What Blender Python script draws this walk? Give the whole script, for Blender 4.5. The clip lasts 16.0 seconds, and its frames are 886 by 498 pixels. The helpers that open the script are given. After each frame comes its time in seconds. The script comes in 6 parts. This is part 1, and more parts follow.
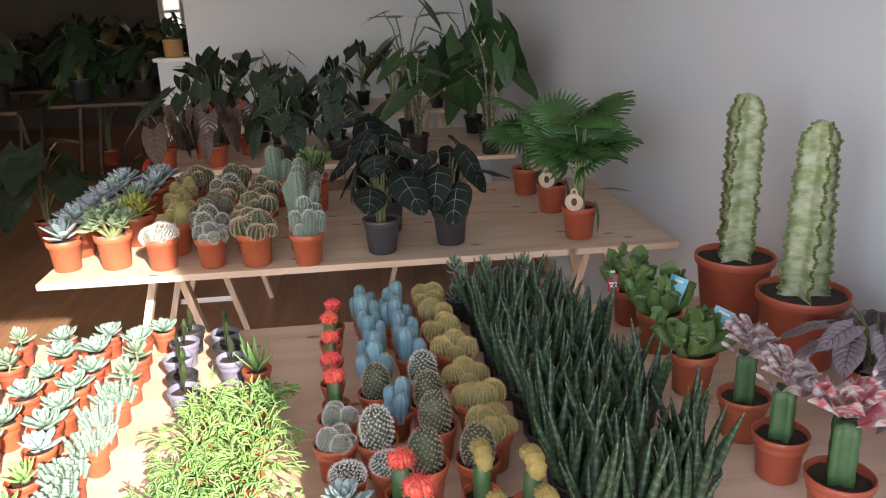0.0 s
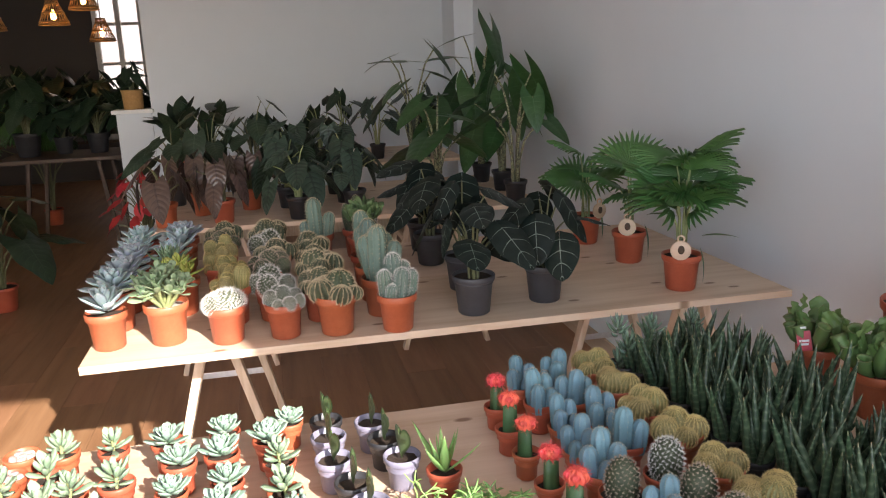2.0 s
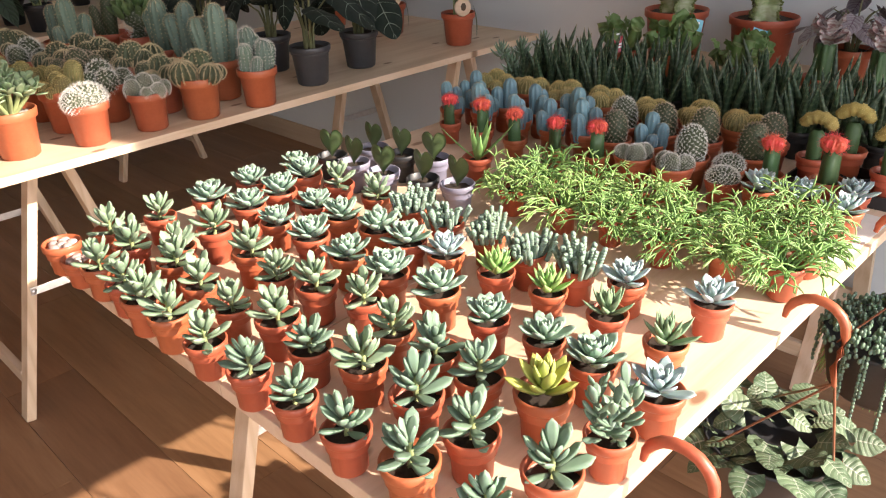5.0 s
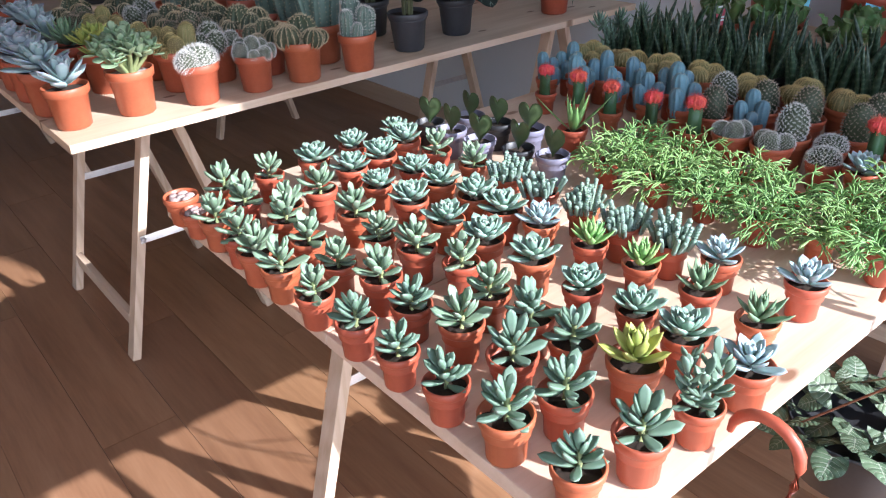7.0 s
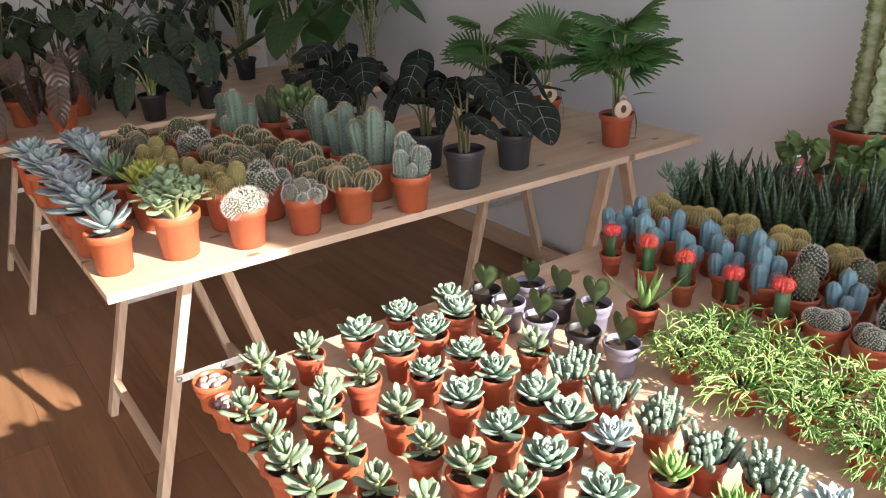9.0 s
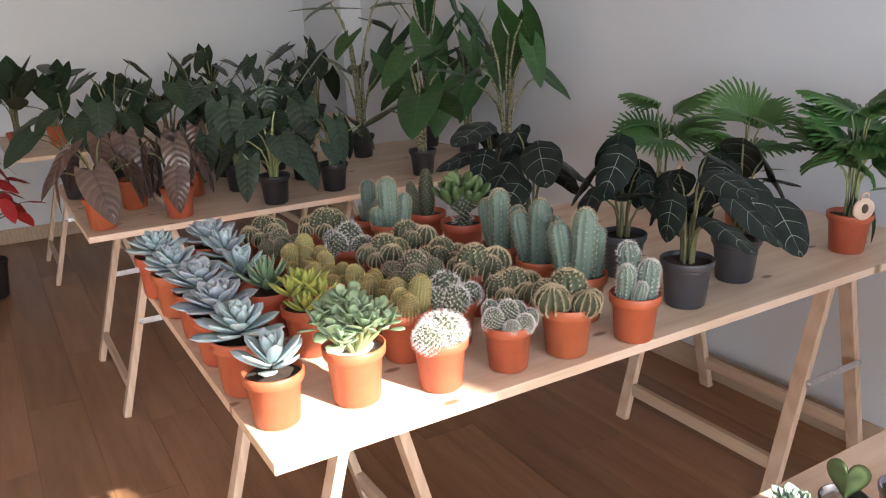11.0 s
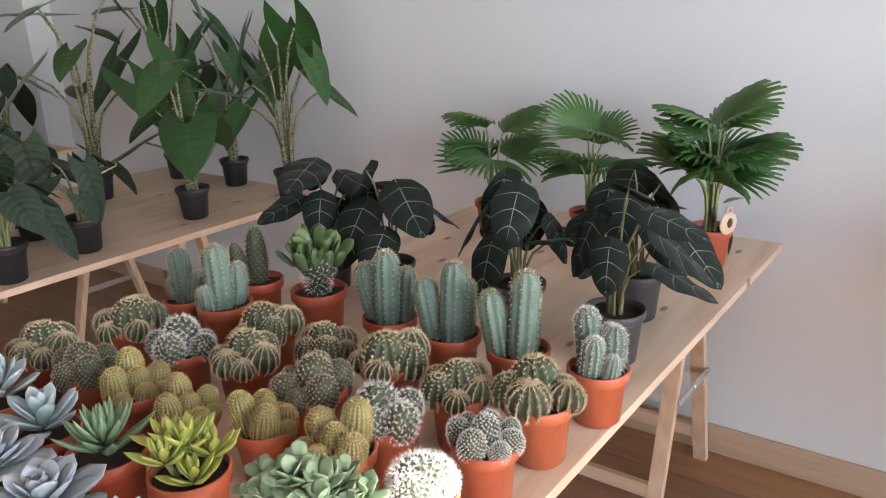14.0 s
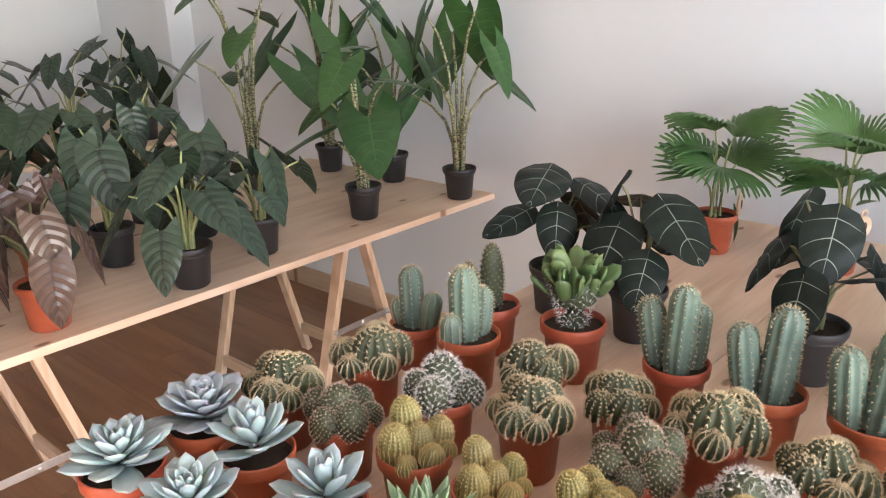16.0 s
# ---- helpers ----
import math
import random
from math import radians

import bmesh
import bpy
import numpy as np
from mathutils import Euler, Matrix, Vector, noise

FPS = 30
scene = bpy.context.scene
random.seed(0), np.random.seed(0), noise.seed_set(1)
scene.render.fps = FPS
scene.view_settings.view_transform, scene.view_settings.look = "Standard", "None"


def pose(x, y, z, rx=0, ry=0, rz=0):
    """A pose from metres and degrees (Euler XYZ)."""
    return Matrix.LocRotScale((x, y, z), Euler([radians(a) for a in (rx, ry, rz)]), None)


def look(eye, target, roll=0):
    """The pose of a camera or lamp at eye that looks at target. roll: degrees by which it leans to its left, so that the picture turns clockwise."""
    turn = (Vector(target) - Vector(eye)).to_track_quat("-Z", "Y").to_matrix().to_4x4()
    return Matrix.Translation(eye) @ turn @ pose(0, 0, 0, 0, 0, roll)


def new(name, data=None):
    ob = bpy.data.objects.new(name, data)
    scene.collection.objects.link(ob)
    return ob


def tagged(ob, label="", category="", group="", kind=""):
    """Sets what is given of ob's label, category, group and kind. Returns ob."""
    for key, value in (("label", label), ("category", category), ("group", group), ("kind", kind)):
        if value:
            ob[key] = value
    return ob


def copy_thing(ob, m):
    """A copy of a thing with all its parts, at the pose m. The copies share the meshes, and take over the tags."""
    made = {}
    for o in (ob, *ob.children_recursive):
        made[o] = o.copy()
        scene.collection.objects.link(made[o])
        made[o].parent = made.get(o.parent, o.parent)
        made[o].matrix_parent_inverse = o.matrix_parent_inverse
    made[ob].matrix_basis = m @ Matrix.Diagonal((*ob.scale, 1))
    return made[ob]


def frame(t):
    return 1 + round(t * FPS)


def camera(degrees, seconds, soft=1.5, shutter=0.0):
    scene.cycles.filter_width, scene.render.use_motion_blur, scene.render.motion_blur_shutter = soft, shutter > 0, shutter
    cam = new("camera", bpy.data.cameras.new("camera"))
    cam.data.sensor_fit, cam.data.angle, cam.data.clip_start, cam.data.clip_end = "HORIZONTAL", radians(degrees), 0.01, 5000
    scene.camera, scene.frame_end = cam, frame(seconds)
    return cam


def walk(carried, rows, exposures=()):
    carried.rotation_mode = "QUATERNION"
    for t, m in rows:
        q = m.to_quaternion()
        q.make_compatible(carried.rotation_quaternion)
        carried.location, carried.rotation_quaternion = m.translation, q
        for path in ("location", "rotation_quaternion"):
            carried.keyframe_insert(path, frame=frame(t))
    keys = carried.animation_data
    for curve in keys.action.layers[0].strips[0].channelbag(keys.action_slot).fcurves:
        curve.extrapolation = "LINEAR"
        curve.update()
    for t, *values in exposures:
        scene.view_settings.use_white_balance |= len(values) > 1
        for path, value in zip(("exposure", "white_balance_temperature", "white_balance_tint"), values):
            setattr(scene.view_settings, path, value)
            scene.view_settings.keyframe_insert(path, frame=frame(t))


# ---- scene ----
cam = camera(59.4, 16.0, 1.15)
PATH = [
    (0, (-0.101, 0.116, 1.469), (0.166, 2.005, 0.869), -1.9),
    (0.5, (-0.134, 0.152, 1.464), (0.067, 2.073, 0.944), -1.9),
    (1, (-0.201, 0.293, 1.426), (-0.03, 2.23, 0.957), -2.3),
    (1.5, (-0.332, 0.412, 1.412), (-0.063, 2.34, 0.954), -2.0),
    (2, (-0.529, 0.468, 1.425), (-0.059, 2.352, 0.947), -2.1),
    (2.5, (-0.685, 0.566, 1.368), (0.019, 2.367, 0.857), -2.3),
    (3, (-0.852, 0.628, 1.345), (0.106, 2.288, 0.777), -2.4),
    (3.5, (-1.068, 0.613, 1.334), (0.108, 2.097, 0.689), -2.2),
    (4, (-1.162, 0.631, 1.327), (0.164, 1.935, 0.591), -2.0),
    (4.5, (-1.237, 0.649, 1.311), (0.12, 1.87, 0.493), -1.9),
    (5, (-1.323, 0.638, 1.298), (-0.021, 1.868, 0.408), -2.3),
    (5.2, (-1.34, 0.633, 1.293), (-0.072, 1.882, 0.38), -2.4),
    (7.3, (-1.373, 0.63, 1.328), (-0.24, 1.971, 0.369), -2.5),
    (7.5, (-1.376, 0.628, 1.336), (-0.22, 1.96, 0.393), -2.4),
    (8, (-1.384, 0.645, 1.367), (-0.188, 1.974, 0.471), -2.1),
    (8.5, (-1.349, 0.705, 1.393), (-0.171, 2.093, 0.565), -2.1),
    (9, (-1.258, 0.777, 1.413), (-0.154, 2.262, 0.653), -2.2),
    (9.5, (-1.247, 0.907, 1.418), (-0.221, 2.479, 0.727), -2.1),
    (10, (-1.279, 1.066, 1.43), (-0.304, 2.693, 0.796), -2.1),
    (10.2, (-1.276, 1.119, 1.419), (-0.308, 2.758, 0.806), -2.2),
    (12.3, (-1.289, 1.657, 1.389), (-0.024, 3.09, 0.799), -2.0),
    (12.5, (-1.27, 1.7, 1.398), (0.037, 3.091, 0.798), -2.1),
    (13, (-1.214, 1.798, 1.402), (0.182, 3.094, 0.791), -2.0),
    (13.5, (-1.231, 1.859, 1.421), (0.256, 3.045, 0.805), -2.0),
    (14, (-1.275, 1.899, 1.431), (0.295, 2.971, 0.811), -1.9),
    (14.5, (-1.327, 1.932, 1.446), (0.295, 2.92, 0.821), -1.5),
    (15, (-1.352, 2.024, 1.44), (0.254, 3.029, 0.798), -1.6),
    (15.5, (-1.304, 2.192, 1.437), (0.232, 3.296, 0.789), -1.6),
    (16, (-1.292, 2.339, 1.432), (0.166, 3.545, 0.785), -1.4),
]
EXPO = [(0, 1.55, 6400, 15), (1.5, 1.68, 6400, 15), (2.3, 1.68, 6450, 15), (4, 1.46, 6650, 15), (5, 1.42, 6950, 14), (7.5, 1.2, 5250, 13), (8.3, 1.38, 6000, 14), (9, 1.58, 6600, 15), (10, 1.84, 6300, 15), (12.5, 2.45, 6350, 14), (13.5, 2.55, 6150, 13), (14.5, 2.54, 6400, 14), (15.5, 2.85, 6500, 14), (16, 3.15, 6500, 14)]
walk(cam, [(t, look(eye, target, roll)) for t, eye, target, roll in PATH], EXPO)

scene.render.film_transparent = False

# ---- light ----
SUN = Vector((-0.62, 1.83, -1.0)).normalized()      # the way the sunlight goes
world = bpy.data.worlds.new("world")
scene.world = world
world.use_nodes = True
wn = world.node_tree
sky = wn.nodes.new("ShaderNodeTexSky")
sky.sky_type, sky.sun_disc = "NISHITA", False
sky.sun_elevation, sky.sun_rotation = math.asin(-SUN.z), math.atan2(-SUN.x, -SUN.y)
wn.links.new(sky.outputs[0], wn.nodes["Background"].inputs[0])
wn.nodes["Background"].inputs[1].default_value = 0.12

sun = new("sun", bpy.data.lights.new("sun", "SUN"))
sun.data.energy, sun.data.angle, sun.data.color = 5.0, radians(0.6), (1.0, 0.93, 0.83)
sun.matrix_world = look((0, -6, 6), Vector((0, -6, 6)) + SUN)


def area(name, eye, target, sx, sy, power, color):
    data = bpy.data.lights.new(name, "AREA")
    data.shape, data.size, data.size_y, data.energy, data.color = "RECTANGLE", sx, sy, power, color
    ob = new(name, data)
    ob.matrix_world = look(eye, target)
    return ob


area("window_daylight", (-1.86, -0.60, 1.28), (-1.75, 3, 1.25), 4.5, 2.3, 27, (0.95, 0.965, 1.0))


# ---- mesh helpers ----
def mesh_of(name, verts, faces, mat, uvs=None, smooth=True):
    me = bpy.data.meshes.new(name)
    me.from_pydata([tuple(v) for v in verts], [], faces)
    if uvs is not None:
        layer = me.uv_layers.new(name="UVMap")
        idx = np.zeros(len(me.loops), dtype=np.int32)
        me.loops.foreach_get("vertex_index", idx)
        layer.data.foreach_set("uv", np.asarray(uvs, dtype=np.float32)[idx].ravel())
    me.polygons.foreach_set("use_smooth", [smooth] * len(me.polygons))
    me.materials.append(mat)
    me.update()
    return me


def part(name, bm, material, parent, label=""):
    """Link a bmesh (or a mesh) as one mesh object under a thing or a part."""
    if isinstance(bm, bmesh.types.BMesh):
        me = bpy.data.meshes.new(name)
        bm.to_mesh(me)
        bm.free()
        me.materials.append(material)
    else:
        me = bm
    ob = new(name, me)
    ob.parent = parent
    if label:
        ob["label"] = label
    return ob


def put(name, me, parent, m, label=""):
    ob = part(name, me, None, parent, label)
    ob.matrix_basis = m
    return ob


def thing(name, label, category, group="", m=None, kind=""):
    ob = new(name)
    ob.empty_display_size = 0.05
    if m is not None:
        ob.matrix_basis = m
    return tagged(ob, label, category, group, kind)


def box_bm(x0, x1, y0, y1, z0, z1, bevel=0.0):
    bm = bmesh.new()
    bmesh.ops.create_cube(bm, size=1.0)
    for v in bm.verts:
        v.co = Vector(((x0 + x1) / 2 + v.co.x * (x1 - x0), (y0 + y1) / 2 + v.co.y * (y1 - y0), (z0 + z1) / 2 + v.co.z * (z1 - z0)))
    if bevel:
        bmesh.ops.bevel(bm, geom=list(bm.edges), offset=bevel, segments=2, affect="EDGES", profile=0.6)
    return bm


def bar_bm(a, b, w, d, bevel=0.002, side=(0, 1, 0)):
    """A squared bar from a to b."""
    a, b = Vector(a), Vector(b)
    ax = (b - a).normalized()
    s = (Vector(side) - ax * ax.dot(Vector(side))).normalized()
    u = ax.cross(s)
    bm = box_bm(-w / 2, w / 2, -d / 2, d / 2, 0, (b - a).length, bevel)
    rot = Matrix((s, u, ax)).transposed().to_4x4()
    bm.transform(Matrix.Translation(a) @ rot)
    return bm


def lathe(profile, n=28, wob=0.0):
    verts, faces = [], []
    for r, z in profile:
        for k in range(n):
            a = 2 * math.pi * k / n
            verts.append((r * math.cos(a), r * math.sin(a), z))
    for i in range(len(profile) - 1):
        for k in range(n):
            k2 = (k + 1) % n
            faces.append((i * n + k, i * n + k2, (i + 1) * n + k2, (i + 1) * n + k))
    return verts, faces


def tube(points, radii, n=6, v0=0, flat=1.0):
    """A tapering tube along points; returns verts, faces, uvs."""
    verts, faces, uvs = [], [], []
    pts = [Vector(p) for p in points]
    for i, p in enumerate(pts):
        t = (pts[min(i + 1, len(pts) - 1)] - pts[max(i - 1, 0)]).normalized()
        side = t.cross(Vector((0, 0, 1)))
        side = side.normalized() if side.length > 1e-4 else Vector((1, 0, 0))
        up = side.cross(t)
        for k in range(n):
            a = 2 * math.pi * k / n
            verts.append(p + radii[i] * (side * math.cos(a) + up * math.sin(a) * flat))
            uvs.append((i / max(1, len(pts) - 1), k / n))
    for i in range(len(pts) - 1):
        for k in range(n):
            k2 = (k + 1) % n
            faces.append((v0 + i * n + k, v0 + i * n + k2, v0 + (i + 1) * n + k2, v0 + (i + 1) * n + k))
    return verts, faces, uvs


class Soup:
    """Gathers pieces of one mesh."""

    def __init__(self):
        self.v, self.f, self.uv = [], [], []

    def add(self, verts, faces, uvs=None):
        o = len(self.v)
        self.v += [tuple(p) for p in verts]
        self.f += [tuple(i + o for i in f) for f in faces]
        self.uv += list(uvs) if uvs is not None else [(0.5, 0.5)] * len(verts)

    def mesh(self, name, mat, smooth=True):
        return mesh_of(name, self.v, self.f, mat, self.uv, smooth)


# ---- materials ----
def nodes_of(name):
    m = bpy.data.materials.new(name)
    m.use_nodes = True
    nt = m.node_tree
    return m, nt, nt.nodes["Principled BSDF"]


def nd(nt, kind, **ins):
    n = nt.nodes.new("ShaderNode" + kind)
    for k, v in ins.items():
        n.inputs[k].default_value = v
    return n


def ramp(nt, fac, stops):
    r = nt.nodes.new("ShaderNodeValToRGB")
    els = r.color_ramp.elements
    while len(els) < len(stops):
        els.new(0.5)
    for e, (p, c) in zip(els, stops):
        e.position, e.color = p, (*c, 1)
    nt.links.new(fac, r.inputs[0])
    return r


def mixc(nt, fac, a, b, mode="MIX"):
    n = nt.nodes.new("ShaderNodeMix")
    n.data_type, n.blend_type = "RGBA", mode
    for sock, v in ((n.inputs[0], fac), (n.inputs[6], a), (n.inputs[7], b)):
        if isinstance(v, (int, float)):
            sock.default_value = v
        elif isinstance(v, tuple):
            sock.default_value = (*v, 1)
        else:
            nt.links.new(v, sock)
    return n.outputs[2]


def mathn(nt, op, a, b=0.0):
    n = nt.nodes.new("ShaderNodeMath")
    n.operation = op
    for sock, v in ((n.inputs[0], a), (n.inputs[1], b)):
        if isinstance(v, (int, float)):
            sock.default_value = v
        else:
            nt.links.new(v, sock)
    return n.outputs[0]


def coords(nt, space="Object", scale=(1, 1, 1)):
    tc = nt.nodes.new("ShaderNodeTexCoord")
    mp = nt.nodes.new("ShaderNodeMapping")
    mp.inputs["Scale"].default_value = scale
    nt.links.new(tc.outputs[space], mp.inputs[0])
    return mp.outputs[0]


def noisen(nt, vec, scale, detail=4.0, rough=0.6, out=0):
    n = nd(nt, "TexNoise", Scale=scale, Detail=detail, Roughness=rough)
    if vec is not None:
        nt.links.new(vec, n.inputs["Vector"])
    return n.outputs[out]


def bump(nt, bsdf, height, strength, dist=0.002):
    b = nd(nt, "Bump", Strength=strength, Distance=dist)
    nt.links.new(height, b.inputs["Height"])
    nt.links.new(b.outputs[0], bsdf.inputs["Normal"])


def vary(nt, color, amount=0.25, hue=0.02):
    """Object-to-object variation of value and hue."""
    oi = nt.nodes.new("ShaderNodeObjectInfo")
    hs = nt.nodes.new("ShaderNodeHueSaturation")
    nt.links.new(color, hs.inputs["Color"])
    v = mathn(nt, "MULTIPLY_ADD", oi.outputs["Random"], amount)
    v.node.inputs[2].default_value = 1 - amount / 2
    nt.links.new(v, hs.inputs["Value"])
    w = nt.nodes.new("ShaderNodeTexWhiteNoise")
    w.noise_dimensions = "1D"
    nt.links.new(oi.outputs["Random"], w.inputs["W"])
    h = mathn(nt, "MULTIPLY_ADD", w.outputs[0], hue)
    h.node.inputs[2].default_value = 0.5 - hue / 2
    nt.links.new(h, hs.inputs["Hue"])
    return hs.outputs[0]


def plain(name, a, b, rough=0.6, scale=40.0, amount=0.2, bumpy=0.2, metal=0.0, hue=0.01, sheen=0.0, sub=0.0):
    m, nt, p = nodes_of(name)
    v = coords(nt)
    big, fine = noisen(nt, v, scale), noisen(nt, v, scale * 7, 3.0)
    f = mathn(nt, "MULTIPLY_ADD", fine, 0.4)
    nt.links.new(mathn(nt, "MULTIPLY", big, 0.7), f.node.inputs[2])
    r = ramp(nt, f, [(0.3, a), (0.75, b)])
    nt.links.new(vary(nt, r.outputs[0], amount, hue), p.inputs["Base Color"])
    p.inputs["Roughness"].default_value, p.inputs["Metallic"].default_value = rough, metal
    if sub:
        p.inputs["Subsurface Weight"].default_value = sub
        p.inputs["Subsurface Radius"].default_value = (0.004, 0.006, 0.002)
        p.inputs["Subsurface Scale"].default_value = 1.0
    if bumpy:
        bump(nt, p, f, bumpy, 0.001)
    return m


def succulent(name, base, mid, tip, rough=0.55, amount=0.3, hue=0.03):
    """Waxy leaf: colour runs from base to tip, with a pale bloom in patches."""
    m, nt, p = nodes_of(name)
    tc = nt.nodes.new("ShaderNodeTexCoord")
    sep = nt.nodes.new("ShaderNodeSeparateXYZ")
    nt.links.new(tc.outputs["UV"], sep.inputs[0])
    r = ramp(nt, sep.outputs[0], [(0.0, base), (0.55, mid), (0.9, mid), (1.0, tip)])
    n = noisen(nt, coords(nt), 60.0, 4.0)
    bloom = mixc(nt, mathn(nt, "MULTIPLY", n, 0.45), r.outputs[0], tuple(min(1, c * 1.5 + 0.05) for c in mid))
    nt.links.new(vary(nt, bloom, amount, hue), p.inputs["Base Color"])
    p.inputs["Roughness"].default_value = rough
    p.inputs["Subsurface Weight"].default_value = 0.12
    p.inputs["Subsurface Radius"].default_value = (0.003, 0.006, 0.002)
    bump(nt, p, n, 0.15, 0.001)
    return m


def veined(name, dark, light, vein, nveins=7.0, width=0.07, rough=0.4, quilt=0.5, spec=0.4):
    """Thin leaf with a midrib and slanting side veins."""
    m, nt, p = nodes_of(name)
    tc = nt.nodes.new("ShaderNodeTexCoord")
    sep = nt.nodes.new("ShaderNodeSeparateXYZ")
    nt.links.new(tc.outputs["UV"], sep.inputs[0])
    u = sep.outputs[0]
    v = mathn(nt, "ABSOLUTE", mathn(nt, "SUBTRACT", mathn(nt, "MULTIPLY", sep.outputs[1], 2.0), 1.0))
    slant = mathn(nt, "MULTIPLY", mathn(nt, "SUBTRACT", u, mathn(nt, "MULTIPLY", mathn(nt, "POWER", v, 1.3), 0.28)), nveins)
    tri = mathn(nt, "PINGPONG", mathn(nt, "ADD", slant, 8.0), 0.5)
    side = mathn(nt, "LESS_THAN", tri, mathn(nt, "MULTIPLY", mathn(nt, "SUBTRACT", 1.05, v), width))
    mid = mathn(nt, "LESS_THAN", v, mathn(nt, "MULTIPLY", mathn(nt, "SUBTRACT", 1.1, u), width * 0.8))
    mask = mathn(nt, "MAXIMUM", side, mid)
    n = noisen(nt, coords(nt), 25.0, 5.0)
    body = ramp(nt, n, [(0.3, dark), (0.7, light)])
    col = mixc(nt, mathn(nt, "MULTIPLY", mask, 0.85), body.outputs[0], vein)
    nt.links.new(vary(nt, col, 0.3, 0.03), p.inputs["Base Color"])
    p.inputs["Roughness"].default_value = rough
    p.inputs["Specular IOR Level"].default_value = spec
    bump(nt, p, mathn(nt, "ADD", tri, mathn(nt, "MULTIPLY", n, 0.2)), quilt, 0.004)
    return m


def pine(name, tint=1.0, along=0):
    """Pine board: stretched grain, growth bands and a few dark knots. along: 0 grain along x, 2 along z."""
    m, nt, p = nodes_of(name)
    sc = [22.0, 22.0, 22.0]
    sc[along] = 1.1
    v = coords(nt, "Object", tuple(sc))
    oi = nt.nodes.new("ShaderNodeObjectInfo")
    off = nt.nodes.new("ShaderNodeVectorMath")
    off.operation = "ADD"
    nt.links.new(v, off.inputs[0])
    nt.links.new(mathn(nt, "MULTIPLY", oi.outputs["Random"], 37.0), off.inputs[1])
    grain = noisen(nt, off.outputs[0], 1.6, 6.0, 0.65)
    fine = noisen(nt, off.outputs[0], 9.0, 4.0, 0.7)
    bands = nd(nt, "TexWave", Scale=0.55, Distortion=7.0, Detail=3.0)
    nt.links.new(off.outputs[0], bands.inputs["Vector"])
    f = mathn(nt, "ADD", mathn(nt, "MULTIPLY", grain, 0.55), mathn(nt, "MULTIPLY", bands.outputs[1], 0.18))
    f = mathn(nt, "ADD", f, mathn(nt, "MULTIPLY", fine, 0.25))
    body = ramp(nt, f, [(0.25, tuple(c * tint for c in (0.53, 0.37, 0.24))), (0.5, tuple(c * tint for c in (0.66, 0.50, 0.36))), (0.8, tuple(c * tint for c in (0.75, 0.60, 0.46)))])
    kn = nd(nt, "TexVoronoi", Scale=2.6)
    kn.voronoi_dimensions = "2D"
    ks = [2.2, 2.2, 2.2]
    ks[along] = 1.0
    nt.links.new(coords(nt, "Object", tuple(ks)), kn.inputs["Vector"])
    knot = ramp(nt, kn.outputs["Distance"], [(0.03, (1, 1, 1)), (0.055, (0, 0, 0))])
    col = mixc(nt, mathn(nt, "MULTIPLY", knot.outputs[0], 0.8), body.outputs[0], (0.17, 0.075, 0.03))
    nt.links.new(vary(nt, col, 0.12, 0.01), p.inputs["Base Color"])
    p.inputs["Roughness"].default_value = 0.55
    bump(nt, p, f, 0.15, 0.001)
    return m


def laminate(name):
    m, nt, p = nodes_of(name)
    v = coords(nt, "Object", (14.0, 1.2, 1.0))
    oi = nt.nodes.new("ShaderNodeObjectInfo")
    off = nt.nodes.new("ShaderNodeVectorMath")
    off.operation = "ADD"
    nt.links.new(v, off.inputs[0])
    nt.links.new(mathn(nt, "MULTIPLY", oi.outputs["Random"], 53.0), off.inputs[1])
    g = noisen(nt, off.outputs[0], 1.3, 6.0, 0.6)
    g2 = noisen(nt, off.outputs[0], 7.0, 4.0, 0.7)
    f = mathn(nt, "ADD", mathn(nt, "MULTIPLY", g, 0.75), mathn(nt, "MULTIPLY", g2, 0.3))
    r = ramp(nt, f, [(0.3, (0.19, 0.092, 0.044)), (0.55, (0.30, 0.157, 0.08)), (0.85, (0.40, 0.23, 0.125))])
    nt.links.new(vary(nt, r.outputs[0], 0.3, 0.008), p.inputs["Base Color"])
    rr = ramp(nt, g2, [(0.2, (0.3, 0.3, 0.3)), (0.8, (0.48, 0.48, 0.48))])
    nt.links.new(rr.outputs[0], p.inputs["Roughness"])
    bump(nt, p, f, 0.08, 0.001)
    return m


def plaster(name, col):
    m, nt, p = nodes_of(name)
    v = coords(nt)
    a, b = noisen(nt, v, 0.9, 5.0), noisen(nt, v, 55.0, 4.0)
    r = ramp(nt, a, [(0.3, tuple(c * 0.94 for c in col)), (0.7, col)])
    nt.links.new(r.outputs[0], p.inputs["Base Color"])
    p.inputs["Roughness"].default_value = 0.85
    bump(nt, p, mathn(nt, "ADD", b, mathn(nt, "MULTIPLY", a, 2.0)), 0.12, 0.004)
    return m


